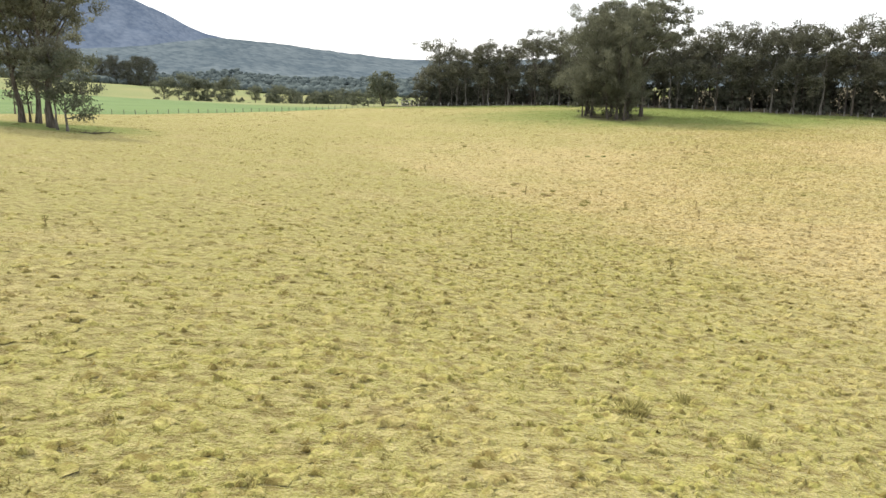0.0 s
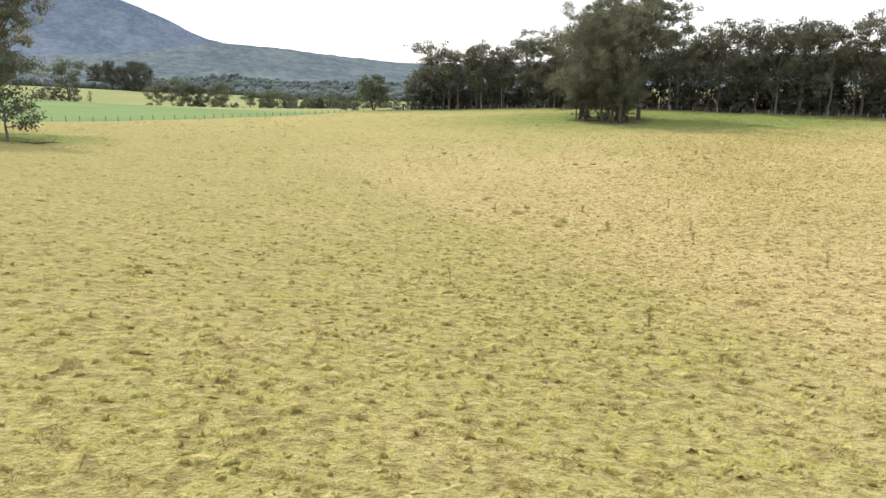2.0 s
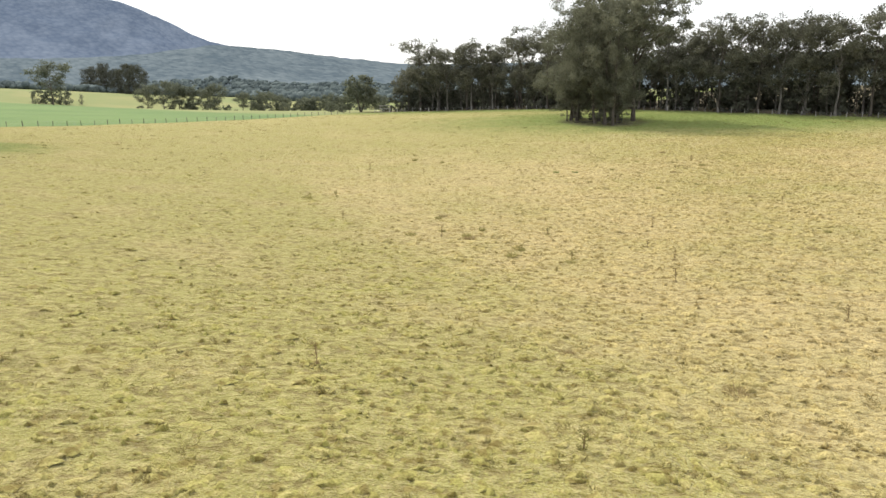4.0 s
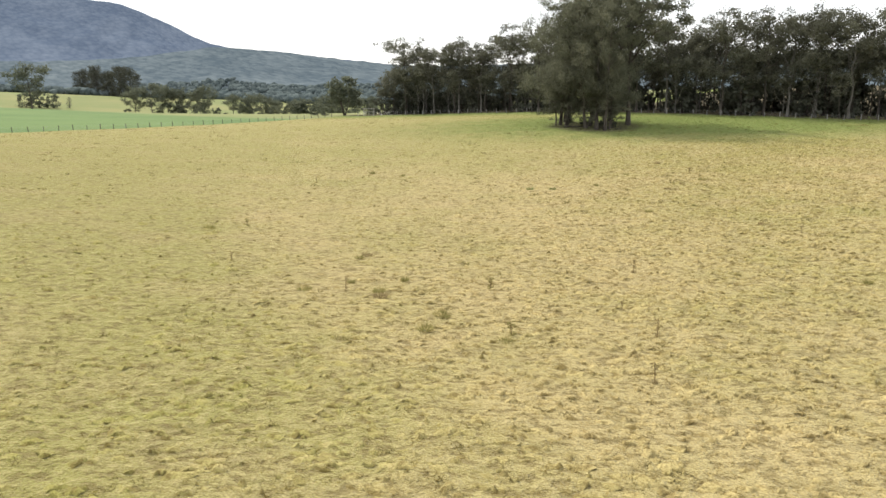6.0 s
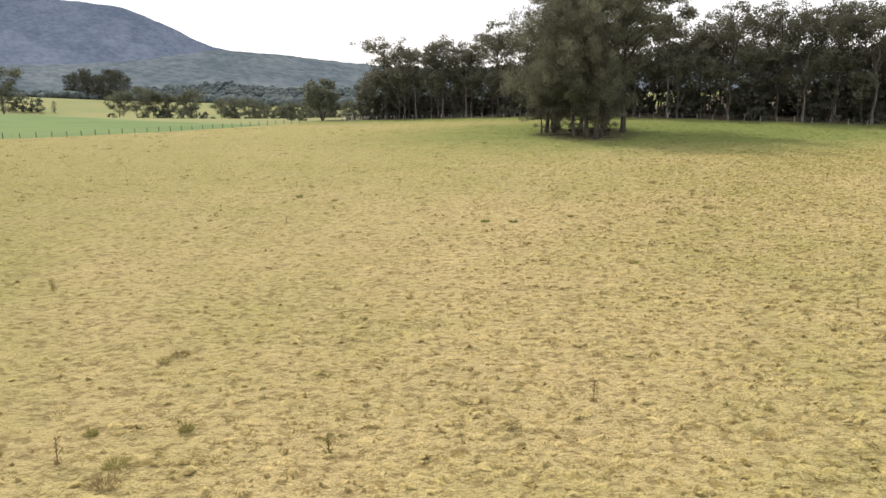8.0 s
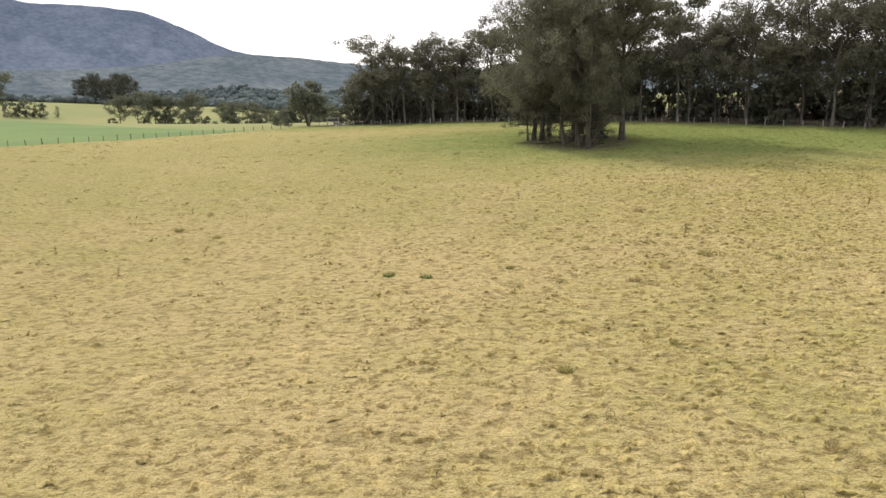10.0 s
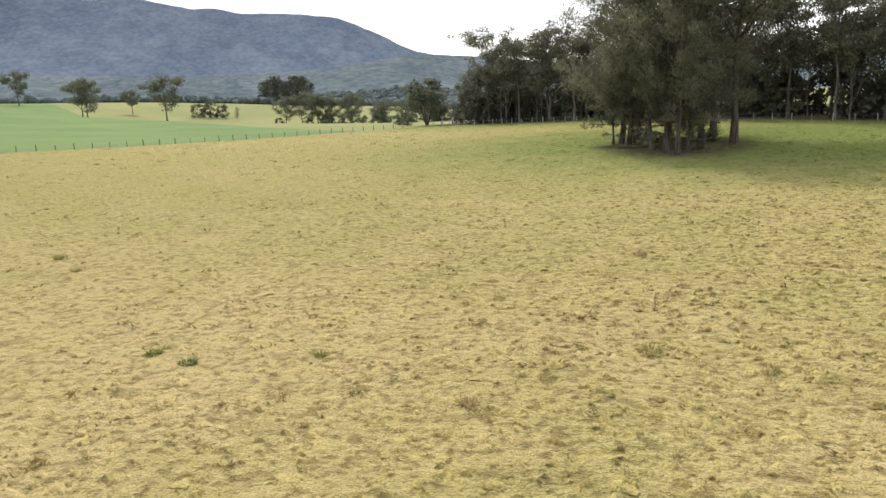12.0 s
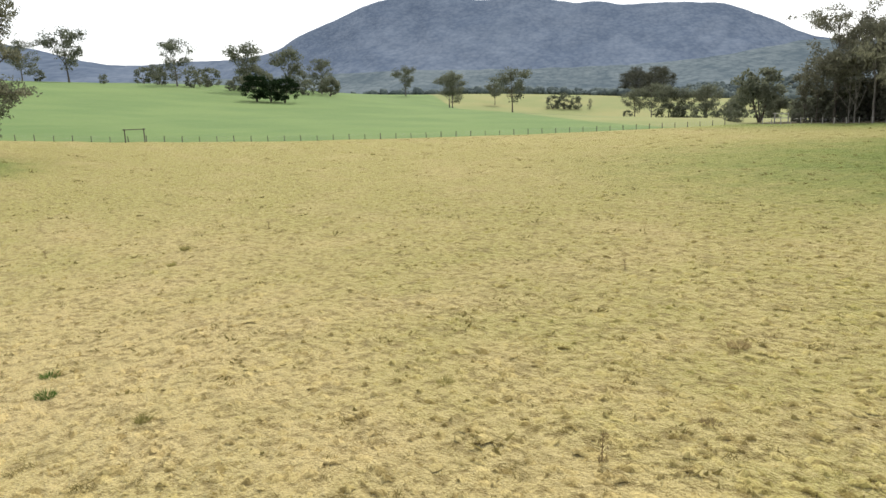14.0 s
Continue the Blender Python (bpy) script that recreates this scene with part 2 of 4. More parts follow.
def bark_material(name, dark, light):
    n = Nodes(name)
    co = n.add("TexCoord").outputs["Object"]
    streak = n.noise(n.scaled(co, 3.0, 3.0, 0.35), 1.2, 5.0, 0.65)
    fleck = n.noise(co, 7.0, 3.0)
    c = n.mix(n.ramp(streak, 0.35, 0.68), dark, light)
    c = n.mix(n.math("MULTIPLY", n.rand(), 0.35), c, dark)
    return n.done(n.surface(c, 0.9, n.bump(n.math("ADD", streak, fleck), 0.6, 0.06), 0.1))


def timber_material(name, dark, light):
    n = Nodes(name)
    co = n.add("TexCoord").outputs["Object"]
    grain = n.noise(n.scaled(co, 12, 12, 0.8), 1.5, 4.0)
    c = n.mix(n.ramp(grain, 0.3, 0.7), dark, light)
    c = n.mix(n.math("MULTIPLY", n.rand(), 0.4), c, dark)
    return n.done(n.surface(c, 0.9, n.bump(grain, 0.4, 0.01), 0.1))


def far_forest_material(name, dark, light, clearing, amount, cells, depth, spots, meadows=()):
    """Hill forest with distance haze in its colours: crowns, stands, gullies and a few clearings."""
    n = Nodes(name)
    place = n.place()
    xyz = n.split(place)
    # along the range, up it, and less along its depth, as stands and gullies lie on it
    joined = n.add("CombineXYZ")
    n.put(joined.inputs[0], side(n, xyz, 0, 0, 0.82, 0.57))
    n.put(joined.inputs[1], n.math("MULTIPLY", side(n, xyz, 0, 0, -0.57, 0.82), depth))
    n.put(joined.inputs[2], n.math("MULTIPLY", xyz[2], 1.7))
    co = joined.outputs[0]
    crowns = n.add("TexVoronoi")
    n.put(crowns.inputs["Vector"], co)
    crowns.inputs["Scale"].default_value = cells
    single = n.split(crowns.outputs["Color"])[0]
    stands = n.ramp(n.noise(co, 0.014, 6.0, 0.68), 0.36, 0.66)
    # shading painted into the tone: darker gullies and gaps between crowns
    gullies = n.ramp(n.noise(n.scaled(co, 1.0, 1.0, 0.6), 0.0048, 4.0, 0.58), 0.38, 0.62)
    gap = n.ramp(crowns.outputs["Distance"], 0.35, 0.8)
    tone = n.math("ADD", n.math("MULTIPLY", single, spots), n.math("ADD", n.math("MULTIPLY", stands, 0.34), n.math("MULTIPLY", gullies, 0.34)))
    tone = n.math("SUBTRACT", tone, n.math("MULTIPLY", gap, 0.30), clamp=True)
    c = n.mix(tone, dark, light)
    open_land = n.ramp(n.noise(n.scaled(co, 1, 1, 0.3), 0.0045, 3.0), 1.0 - amount, 1.03 - amount)
    c = n.mix(n.math("MULTIPLY", open_land, 0.22), c, clearing)
    edge = n.math("MULTIPLY", n.noise(co, 0.02, 4.0), 0.8)
    for px, py, rx, ry in meadows:
        c = n.mix(n.ramp(n.math("ADD", near_place(n, xyz, px, py, rx, ry), edge), 1.5, 1.3), c, (0.215, 0.215, 0.175))
    h = n.math("SUBTRACT", 1.0, crowns.outputs["Distance"])
    return n.done(n.surface(c, 1.0, n.bump(h, 0.45, 4.0), 0.0))


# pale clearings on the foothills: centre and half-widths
MEADOWS = ((-150.0, 850.0, 60.0, 55.0), (-97.0, 800.0, 26.0, 60.0))
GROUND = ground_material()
GRASS = grass_material()
TURF = turf_material()
GUM_LEAF = leaf_material("gum_leaves", (0.055, 0.061, 0.042), (0.235, 0.238, 0.165), 0.5)
OAK_LEAF = leaf_material("sheoak_needles", (0.043, 0.047, 0.034), (0.222, 0.226, 0.156), 0.42)
FIELD_LEAF = leaf_material("paddock_tree_leaves", (0.060, 0.070, 0.052), (0.180, 0.192, 0.132), 0.42)
# darker leaves: the wood's deep shade is put into their colour
SHADED_LEAF = leaf_material("shaded_understorey_leaves", (0.054, 0.058, 0.044), (0.125, 0.128, 0.096), 0.2)
FIG_LEAF = leaf_material("dense_dark_leaves", (0.012, 0.022, 0.010), (0.030, 0.050, 0.022), 0.12)
WEED_LEAF = leaf_material("weed_leaves", (0.18, 0.165, 0.06), (0.32, 0.29, 0.11), 0.45)
DRY_LEAF = leaf_material("dry_weed", (0.19, 0.15, 0.075), (0.36, 0.285, 0.145), 0.45)
BRIGHT_LEAF = leaf_material("fresh_green_leaves", (0.05, 0.10, 0.02), (0.12, 0.20, 0.05))
BARK = bark_material("dark_bark", (0.046, 0.039, 0.032), (0.150, 0.132, 0.110))
PALE_BARK = bark_material("pale_gum_bark", (0.085, 0.078, 0.068), (0.24, 0.225, 0.20))
POST = timber_material("weathered_post", (0.07, 0.06, 0.05), (0.19, 0.17, 0.15))
STEM = timber_material("dry_stem", (0.15, 0.105, 0.05), (0.30, 0.22, 0.11))
PALE_POST = timber_material("silvered_post", (0.20, 0.19, 0.17), (0.42, 0.40, 0.37))
# haze of the distance is put into these three forest colours
MOUNTAIN = far_forest_material("hazed_mountain_forest", (0.078, 0.102, 0.144), (0.140, 0.168, 0.212), (0.150, 0.180, 0.220), 0.34, 0.07, 0.22, 0.30)
FOOTHILL = far_forest_material("hazed_foothill_forest", (0.070, 0.092, 0.108), (0.142, 0.168, 0.178), (0.18, 0.205, 0.190), 0.30, 0.085, 0.3, 0.42, MEADOWS)
FAR_CROWN = leaf_material("hazed_wood_crowns", (0.058, 0.077, 0.080), (0.138, 0.162, 0.152), 0.05)
n_wire = Nodes("galvanised_wire")
WIRE = n_wire.done(n_wire.surface((0.35, 0.35, 0.35), 0.5, None, 0.5, 0.8))


# ---- mesh helpers ----
def array_mesh(name, verts, faces, mats, smooth=False):
    """A mesh from arrays: verts (n, 3), faces (m, 3 or 4)."""
    verts, faces = np.asarray(verts, np.float32), np.asarray(faces, np.int32)
    k = faces.shape[1]
    me = bpy.data.meshes.new(name)
    me.vertices.add(len(verts))
    me.vertices.foreach_set("co", verts.ravel())
    me.loops.add(faces.size)
    me.loops.foreach_set("vertex_index", faces.ravel())
    me.polygons.add(len(faces))
    me.polygons.foreach_set("loop_start", np.arange(len(faces), dtype=np.int32) * k)
    if smooth:
        me.polygons.foreach_set("use_smooth", np.ones(len(faces), bool))
    for m in mats if isinstance(mats, (list, tuple)) else [mats]:
        me.materials.append(m)
    me.update(calc_edges=True)
    return me


def part(name, me, parent, label=""):
    ob = new(name, me)
    ob.parent = parent
    return tagged(ob, label)


def base(name, x, y, z=None, turn=0.0):
    """An Empty at a thing's foot."""
    ob = new(name)
    ob.matrix_basis = pose(x, y, gz(x, y) if z is None else z, 0, 0, turn)
    return ob


class Tubes:
    """Tapered round limbs, gathered into one mesh."""

    def __init__(self, sides=6):
        self.v, self.f, self.sides = [], [], sides

    def run(self, pts, radii, sides=None):
        s, start = sides or self.sides, len(self.v)
        for i, (p, r) in enumerate(zip(pts, radii)):
            a, b = pts[max(i - 1, 0)], pts[min(i + 1, len(pts) - 1)]
            d = (b - a).normalized()
            u = d.cross(Vector((0.31, 0.95, 0.05))).normalized()
            w = d.cross(u)
            for k in range(s):
                t = 6.2832 * k / s
                self.v.append(p + (u * math.cos(t) + w * math.sin(t)) * r * (1 + 0.12 * math.sin(3 * t + i)))
        for i in range(len(pts) - 1):
            for k in range(s):
                a, b = start + i * s + k, start + i * s + (k + 1) % s
                self.f.append((a, b, b + s, a + s))

    def mesh(self, name, mat):
        return array_mesh(name, [tuple(v) for v in self.v], self.f, mat, True)


def leaf_mesh(name, clumps, count, size, mat, rng, droop=0.6, flat=0.75, wide=0.42):
    """A crown of small leaf sprays; clumps are (centre, radius)."""
    vol = np.array([r ** 2 for _, r in clumps])
    share = np.maximum(6, (count * vol / vol.sum()).astype(int))
    cen, rad = [], []
    for (c, r), k in zip(clumps, share):
        d = rng.normal(size=(k, 3))
        d /= np.linalg.norm(d, axis=1)[:, None]
        u = rng.uniform(0.12, 1.0, k) ** 0.42 * (1 + 0.22 * np.sin(3 * d[:, 0] + 5 * d[:, 1]) + 0.12 * np.sin(7 * d[:, 2] + 4 * d[:, 0]))
        p = d * (u * r)[:, None]
        p[:, 2] *= np.where(p[:, 2] > 0, flat, flat * 0.7)
        cen.append(p + np.array(c))
    p = np.concatenate(cen)
    n = len(p)
    axis = rng.normal(size=(n, 3)) * 0.75
    axis[:, 2] -= droop
    axis /= np.linalg.norm(axis, axis=1)[:, None]
    other = np.cross(axis, rng.normal(size=(n, 3)))
    other /= np.linalg.norm(other, axis=1)[:, None]
    length = size * rng.uniform(0.6, 1.4, n)[:, None]
    bend = np.cross(axis, other) * length * rng.uniform(-0.15, 0.15, n)[:, None]
    v = np.stack([p - axis * length * 0.5, p + other * length * wide * 0.5 + bend, p + axis * length * 0.5, p - other * length * wide * 0.5 + bend], 1)
    f = np.arange(n * 4).reshape(n, 4)
    return array_mesh(name, v.reshape(-1, 3), f, mat)


# ---- trees: built once each, then copied ----
def limb_path(start, way, length, rng, steps=4, lift=0.25, bend=0.18):
    pts, d, p = [start.copy()], way.normalized(), start.copy()
    for _ in range(steps):
        d = (d + Vector((rng.uniform(-bend, bend), rng.uniform(-bend, bend), lift * rng.uniform(0.2, 1.0)))).normalized()
        p = p + d * (length / steps)
        pts.append(p.copy())
    return pts


def make_gum(seed, height, leaves, size, bare=0.40, width=0.28, leaf_mat=None, bark=None, name="gum_tree", limbs=10, puffs=5, puff=0.045, lean=0.03, flat=0.62, thick=0.0128, fine=0.45, rise=(0.35, 0.95)):
    """A eucalypt: bare stem, rising forked limbs, foliage in separate flattened tufts at the twigs' ends."""
    rng = np.random.RandomState(seed)
    thing = new(name)
    tubes, limbs_of = Tubes(8), Tubes(5)
    foot = height * thick
    dx, dy = rng.uniform(-lean, lean, 2)
    stem = [Vector((0, 0, -0.4))]
    for k in range(1, 10):
        h = height * 0.86 * k / 9
        w = 0.007 * height * k ** 0.5
        stem.append(Vector((dx * h + rng.uniform(-1, 1) * w, dy * h + rng.uniform(-1, 1) * w, h)))
    tubes.run(stem, [foot * (1.45 if k == 0 else (1 - 0.098 * k) * (1.08 if k == 1 else 1.0)) for k in range(10)])
    clumps = []
    mid = bare + 0.52 * (1 - bare)
    for k in range(limbs):
        f = bare * 0.86 + (0.80 - bare * 0.86) * (k + rng.uniform(0, 0.8)) / limbs
        i = min(int(f / 0.86 * 9), 8)
        p = stem[i].lerp(stem[i + 1], f / 0.86 * 9 - i)
        end = f + (0.97 - f) * rng.uniform(*rise)
        side_ways = math.sqrt(max(0.10, 1 - ((end - mid) / (1.06 - mid)) ** 2))
        reach = width * height * side_ways * rng.uniform(0.62, 1.08)
        a = 2.4 * k + rng.uniform(-0.5, 0.5)
        goal = Vector((p.x + math.cos(a) * reach, p.y + math.sin(a) * reach, max(end * height, p.z + 0.06 * reach)))
        path = []
        for j in range(6):
            u = j / 5
            q = p.lerp(goal, u)
            q.z += height * 0.030 * math.sin(3.1 * u) * (1 if k % 2 else -0.6)
            path.append(q + Vector((rng.uniform(-1, 1), rng.uniform(-1, 1), rng.uniform(-1, 1))) * (0.012 * height * (0 < j)))
        r = foot * (1.02 - f) * 0.60
        limbs_of.run(path, [r * (1 - 0.165 * j) for j in range(6)], 5)
        for j in range(puffs):
            q = path[(5, 3, 4, 2, 5, 4, 3)[j % 7]]
            w = Vector((rng.normal(), rng.normal(), abs(rng.normal()) * 0.55 - 0.12)) * height * (0.052 if j else 0.015)
            c = q + w
            limbs_of.run([q, q.lerp(c, 0.5) + Vector((0, 0, 0.01 * height)), c], [r * 0.30, r * 0.18, r * 0.07], 3)
            clumps.append((tuple(c), height * puff * rng.uniform(0.6, 1.45)))
    for k in range(7):
        top = stem[-1] + Vector((rng.normal() * 0.05, rng.normal() * 0.05, rng.uniform(0.0, 0.13))) * height
        limbs_of.run([stem[-2], stem[-1].lerp(top, 0.5), top], [foot * 0.2, foot * 0.12, foot * 0.05], 4)
        clumps.append((tuple(top), height * puff * rng.uniform(0.7, 1.3)))
    part("branchwork", limbs_of.mesh("gum_limbs", bark or BARK), part("trunk", tubes.mesh("gum_trunk", bark or BARK), thing))
    part("crown", leaf_mesh("gum_crown", clumps, leaves, size, leaf_mat or GUM_LEAF, rng, 0.5, flat, fine), thing)
    return thing


def make_sheoak(seed, height, leaves, size, low=0.16, width=0.30, leaf_mat=None, puff=0.062, limbs=24):
    """A she-oak: upright stem, long rising limbs, foliage in soft drooping plumes nearly to the ground."""
    rng = np.random.RandomState(seed)
    thing = new("sheoak_tree")
    tubes, limbs_of = Tubes(8), Tubes(4)
    foot = height * 0.0105 * rng.uniform(1.0, 1.35)
    tip = rng.uniform(-0.10, 0.10, 2) * height
    stem = [Vector((tip[0] * k / 8 + rng.uniform(-1, 1) * 0.007 * height * k ** 0.5, tip[1] * k / 8 + rng.uniform(-1, 1) * 0.007 * height * k ** 0.5, height * 0.95 * k / 8 - (0.4 if k == 0 else 0))) for k in range(9)]
    tubes.run(stem, [foot * (1.4 if k == 0 else 1 - 0.115 * k) for k in range(9)])
    clumps = []
    for k in range(11):
        p, a = stem[0].lerp(stem[3], rng.uniform(0.25, 1.0)), rng.uniform(0, 6.28)
        twig = limb_path(p, Vector((math.cos(a), math.sin(a), rng.uniform(-0.2, 0.4))), height * rng.uniform(0.06, 0.17), rng, 3, 0.05, 0.4)
        limbs_of.run(twig, [0.06, 0.045, 0.03, 0.012], 3)
    for k in range(limbs):
        f = low + (0.93 - low) * (k + rng.uniform(0, 0.9)) / limbs
        i = min(int(f / 0.95 * 8), 7)
        p = stem[i].lerp(stem[i + 1], f / 0.95 * 8 - i)
        a = 2.4 * k + rng.uniform(-0.7, 0.7)
        u = (f - low) / (1 - low)
        ln = height * width * math.sqrt(max(0.06, 1 - ((u - 0.30) / 0.78) ** 2)) * rng.uniform(0.55, 1.15)
        path = limb_path(p, Vector((math.cos(a), math.sin(a), 0.30 + 0.35 * u)), ln, rng, 4, 0.16)
        limbs_of.run(path, [foot * 0.28 * (1.1 - f) * (1 - 0.2 * j) + 0.012 for j in range(5)], 4)
        for j in (2, 3, 4, 4):
            c = path[j] + Vector((rng.normal(), rng.normal(), rng.normal() * 0.7 - 0.3)) * height * 0.022
            clumps.append((tuple(c), height * puff * rng.uniform(0.55, 1.35) * (1.1 - 0.35 * f)))
    for k in range(6):
        a = 1.05 * k + rng.uniform(-0.4, 0.4)
        p = stem[1].lerp(stem[2], rng.uniform(-0.3, 1.0))
        path = limb_path(p, Vector((math.cos(a), math.sin(a), 0.12)), height * rng.uniform(0.10, 0.24), rng, 4, -0.05, 0.25)
        limbs_of.run(path, [0.07, 0.055, 0.04, 0.028, 0.012], 4)
        for j in (3, 4):
            clumps.append((tuple(path[j]), height * puff * rng.uniform(0.35, 0.8)))
    clumps.append((tuple(stem[-1]), height * 0.05))
    part("branchwork", limbs_of.mesh("sheoak_limbs", BARK), part("trunk", tubes.mesh("sheoak_trunk", BARK), thing))
    part("crown", leaf_mesh("sheoak_crown", clumps, leaves, size, leaf_mat or OAK_LEAF, rng, 0.9, 1.0, 0.20), thing)
    return thing


def make_dome(seed, height, leaves, size, mat, name="dome_tree", wide=0.62, stemmed=0.12):
    """A round, dense crown close to the ground on a short forked stem."""
    rng = np.random.RandomState(seed)
    thing = new(name)
    tubes = Tubes(7)
    clumps = []
    for k in range(4):
        a = 1.57 * k + rng.uniform(-0.4, 0.4)
        path = limb_path(Vector((0.12 * math.cos(a), 0.12 * math.sin(a), -0.3)), Vector((0.45 * math.cos(a), 0.45 * math.sin(a), 1)), height * 0.65, rng)
        tubes.run(path, [height * 0.022 * (1 - 0.2 * j) for j in range(5)])
    for k in range(46):
        a, u, r = rng.uniform(0, 6.28), rng.uniform(0, 1), rng.uniform(0.55, 1.0)
        h = stemmed + (0.92 - stemmed) * u
        w = wide * math.sqrt(max(0.05, 1 - ((u - 0.36) / 0.68) ** 2)) * r
        clumps.append(((w * height * math.cos(a), w * height * math.sin(a), h * height), height * rng.uniform(0.09, 0.16)))
    part("trunk", tubes.mesh("dome_trunk", BARK), thing)
    part("crown", leaf_mesh("dome_crown", clumps, leaves, size, mat, rng, 0.3, 0.8, 0.55), thing)
    return thing


def stand(proto, used, x, y, scale=1.0, turn=0.0, label="", group="", category="tree", sink=0.0, height=1.0):
    """Set a tree at x, y: the first call uses the built one, later calls copy it."""
    m = pose(x, y, gz(x, y) - sink, 0, 0, turn) @ Matrix.Diagonal((scale, scale, scale * height, 1))
    if proto in used:
        ob = copy_thing(proto, Matrix.Identity(4))
        ob.matrix_basis = m
    else:
        used.add(proto)
        ob = proto
        ob.matrix_basis = m
    return tagged(ob, label, category, group)


# ---- ground: one sheet, fine along the flight, out to the hills ----
def steps(lo, hi, step, far, grow=1.16):
    a = list(np.arange(lo, hi + 1e-6, step))
    s, x = step, a[-1]
    while x < far:
        s *= grow
        x += s
        a.append(x)
    s, x = step, a[0]
    while x > -far:
        s *= grow
        x -= s
        a.insert(0, x)
    return np.array(a)


def build_ground():
    gx, gy = steps(-30, 70, 0.75, 4200, 1.09), steps(4, 145, 0.75, 4200, 1.09)
    X, Y = np.meshgrid(gx, gy)
    Z = ground_z(X, Y)
    nx, ny = len(gx), len(gy)
    i = np.arange(nx * ny).reshape(ny, nx)
    f = np.stack([i[:-1, :-1], i[:-1, 1:], i[1:, 1:], i[1:, :-1]], -1).reshape(-1, 4)
    v = np.stack([X, Y, Z], -1).reshape(-1, 3)
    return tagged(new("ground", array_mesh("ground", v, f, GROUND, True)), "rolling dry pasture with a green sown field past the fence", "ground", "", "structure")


build_ground()

# ---- hills: skyline heights in degrees over the flight's start, by bearing ----
SKYLINE = [(-180, 2.0), (-130, 2.5), (-100, 4.6), (-80, 5.6), (-76, 5.3), (-74, 4.9), (-72, 4.3), (-70, 3.9), (-68, 3.8), (-64.9, 4.05), (-61.5, 4.1), (-59, 4.4), (-57.9, 4.7),
           (-56.2, 5.75), (-54.7, 6.32), (-52.8, 7.05), (-50.8, 7.9), (-49, 8.3), (-46.5, 8.4), (-43.4, 8.1), (-42, 7.8), (-39.6, 8.15), (-37.3, 7.75),
           (-35, 7.25), (-33.2, 7.3), (-31.6, 6.9), (-28.2, 6.85), (-24.3, 6.45), (-22.8, 5.8), (-21.2, 5.1), (-19.2, 4.0), (-17.8, 3.55),
           (-16.5, 3.35), (-13.4, 3.1), (-10.2, 2.65), (-6.8, 2.25), (-3.8, 1.9), (0, 1.8), (20, 1.9), (60, 2.2), (120, 2.0), (180, 2.0)]


FOOT_RIDGE = [(-180, 1.6), (-100, 2.4), (-80, 2.6), (-60, 2.7), (-48, 2.9), (-38, 2.6), (-30, 2.5), (-25, 2.7), (-22, 3.0), (-19.2, 3.4), (-17.8, 3.5)] + [p for p in SKYLINE if p[0] > -17]


def eased(table, az, spread):
    """A table's elevation by bearing, rounded over the spread in degrees."""
    a, e = [p[0] for p in table], [p[1] for p in table]
    return sum(np.interp(az + d * spread, a, e) for d in (-1, -0.5, 0, 0.5, 1)) / 5


def slope_z(az, r, table, near, top, bulge):
    """Height of a range that rises from near to its crest at top, with spurs and gullies running down it."""
    t = np.clip((r - near) / (top - near), 0, 1)
    e = eased(table, az, 2.5) * (1 - t ** 3) + eased(table, az, 0.5) * t ** 3
    ribs = 0.070 * wobble(az * 46 + 90 * t, r * 0.16, 330, 21) + 0.030 * wobble(az * 46 - 60 * t, r * 0.30, 120, 22)
    rise = (bulge * t + (1 - bulge) * t ** 2.0) * (1 + ribs * (1 - t ** 4) * 1.3)
    z = -8 + (top * np.tan(np.radians(e)) + 18) * rise
    return np.where(r > top, z - (r - top) * 0.35, z)


def foot_z(az, r):
    return slope_z(az, r, FOOT_RIDGE, 640, 1750, 0.34)


def build_hills(name, a0, a1, da, rs, height, mat, label):
    az = np.arange(a0, a1 + da / 2, da)
    A, R = np.meshgrid(az, np.array(rs))
    X, Y = 20 + np.sin(np.radians(A)) * R, 50 + np.cos(np.radians(A)) * R
    # the forest's roof is uneven along every crest
    Z = height(A, R) + 0.9 * wobble(X, Y, 34, 61) + 1.2 * wobble(X, Y, 80, 62)
    nx, ny = len(az), len(rs)
    i = np.arange(nx * ny).reshape(ny, nx)
    f = np.stack([i[:-1, :-1], i[1:, :-1], i[1:, 1:], i[:-1, 1:]], -1).reshape(-1, 4)
    return tagged(new(name, array_mesh(name, np.stack([X, Y, Z], -1).reshape(-1, 3), f, mat, True)), label, "hill", "", "structure")


build_hills("foothills", -100, 60, 0.4, np.r_[np.linspace(640, 1750, 80), 1800, 1900, 2050], foot_z, FOOTHILL, "forested foothills below the mountain, haze grey-green in their colour")
build_hills("mountain", -100, 60, 0.3, np.r_[np.linspace(1500, 3000, 90), 3060, 3200], lambda a, r: slope_z(a, r, SKYLINE, 1400, 3000, 0.30), MOUNTAIN, "long forested mountain, haze blue in its colour, with a stepped skyline")
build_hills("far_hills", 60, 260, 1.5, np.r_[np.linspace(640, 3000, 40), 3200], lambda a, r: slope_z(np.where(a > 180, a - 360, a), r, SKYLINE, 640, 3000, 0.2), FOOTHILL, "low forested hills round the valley")


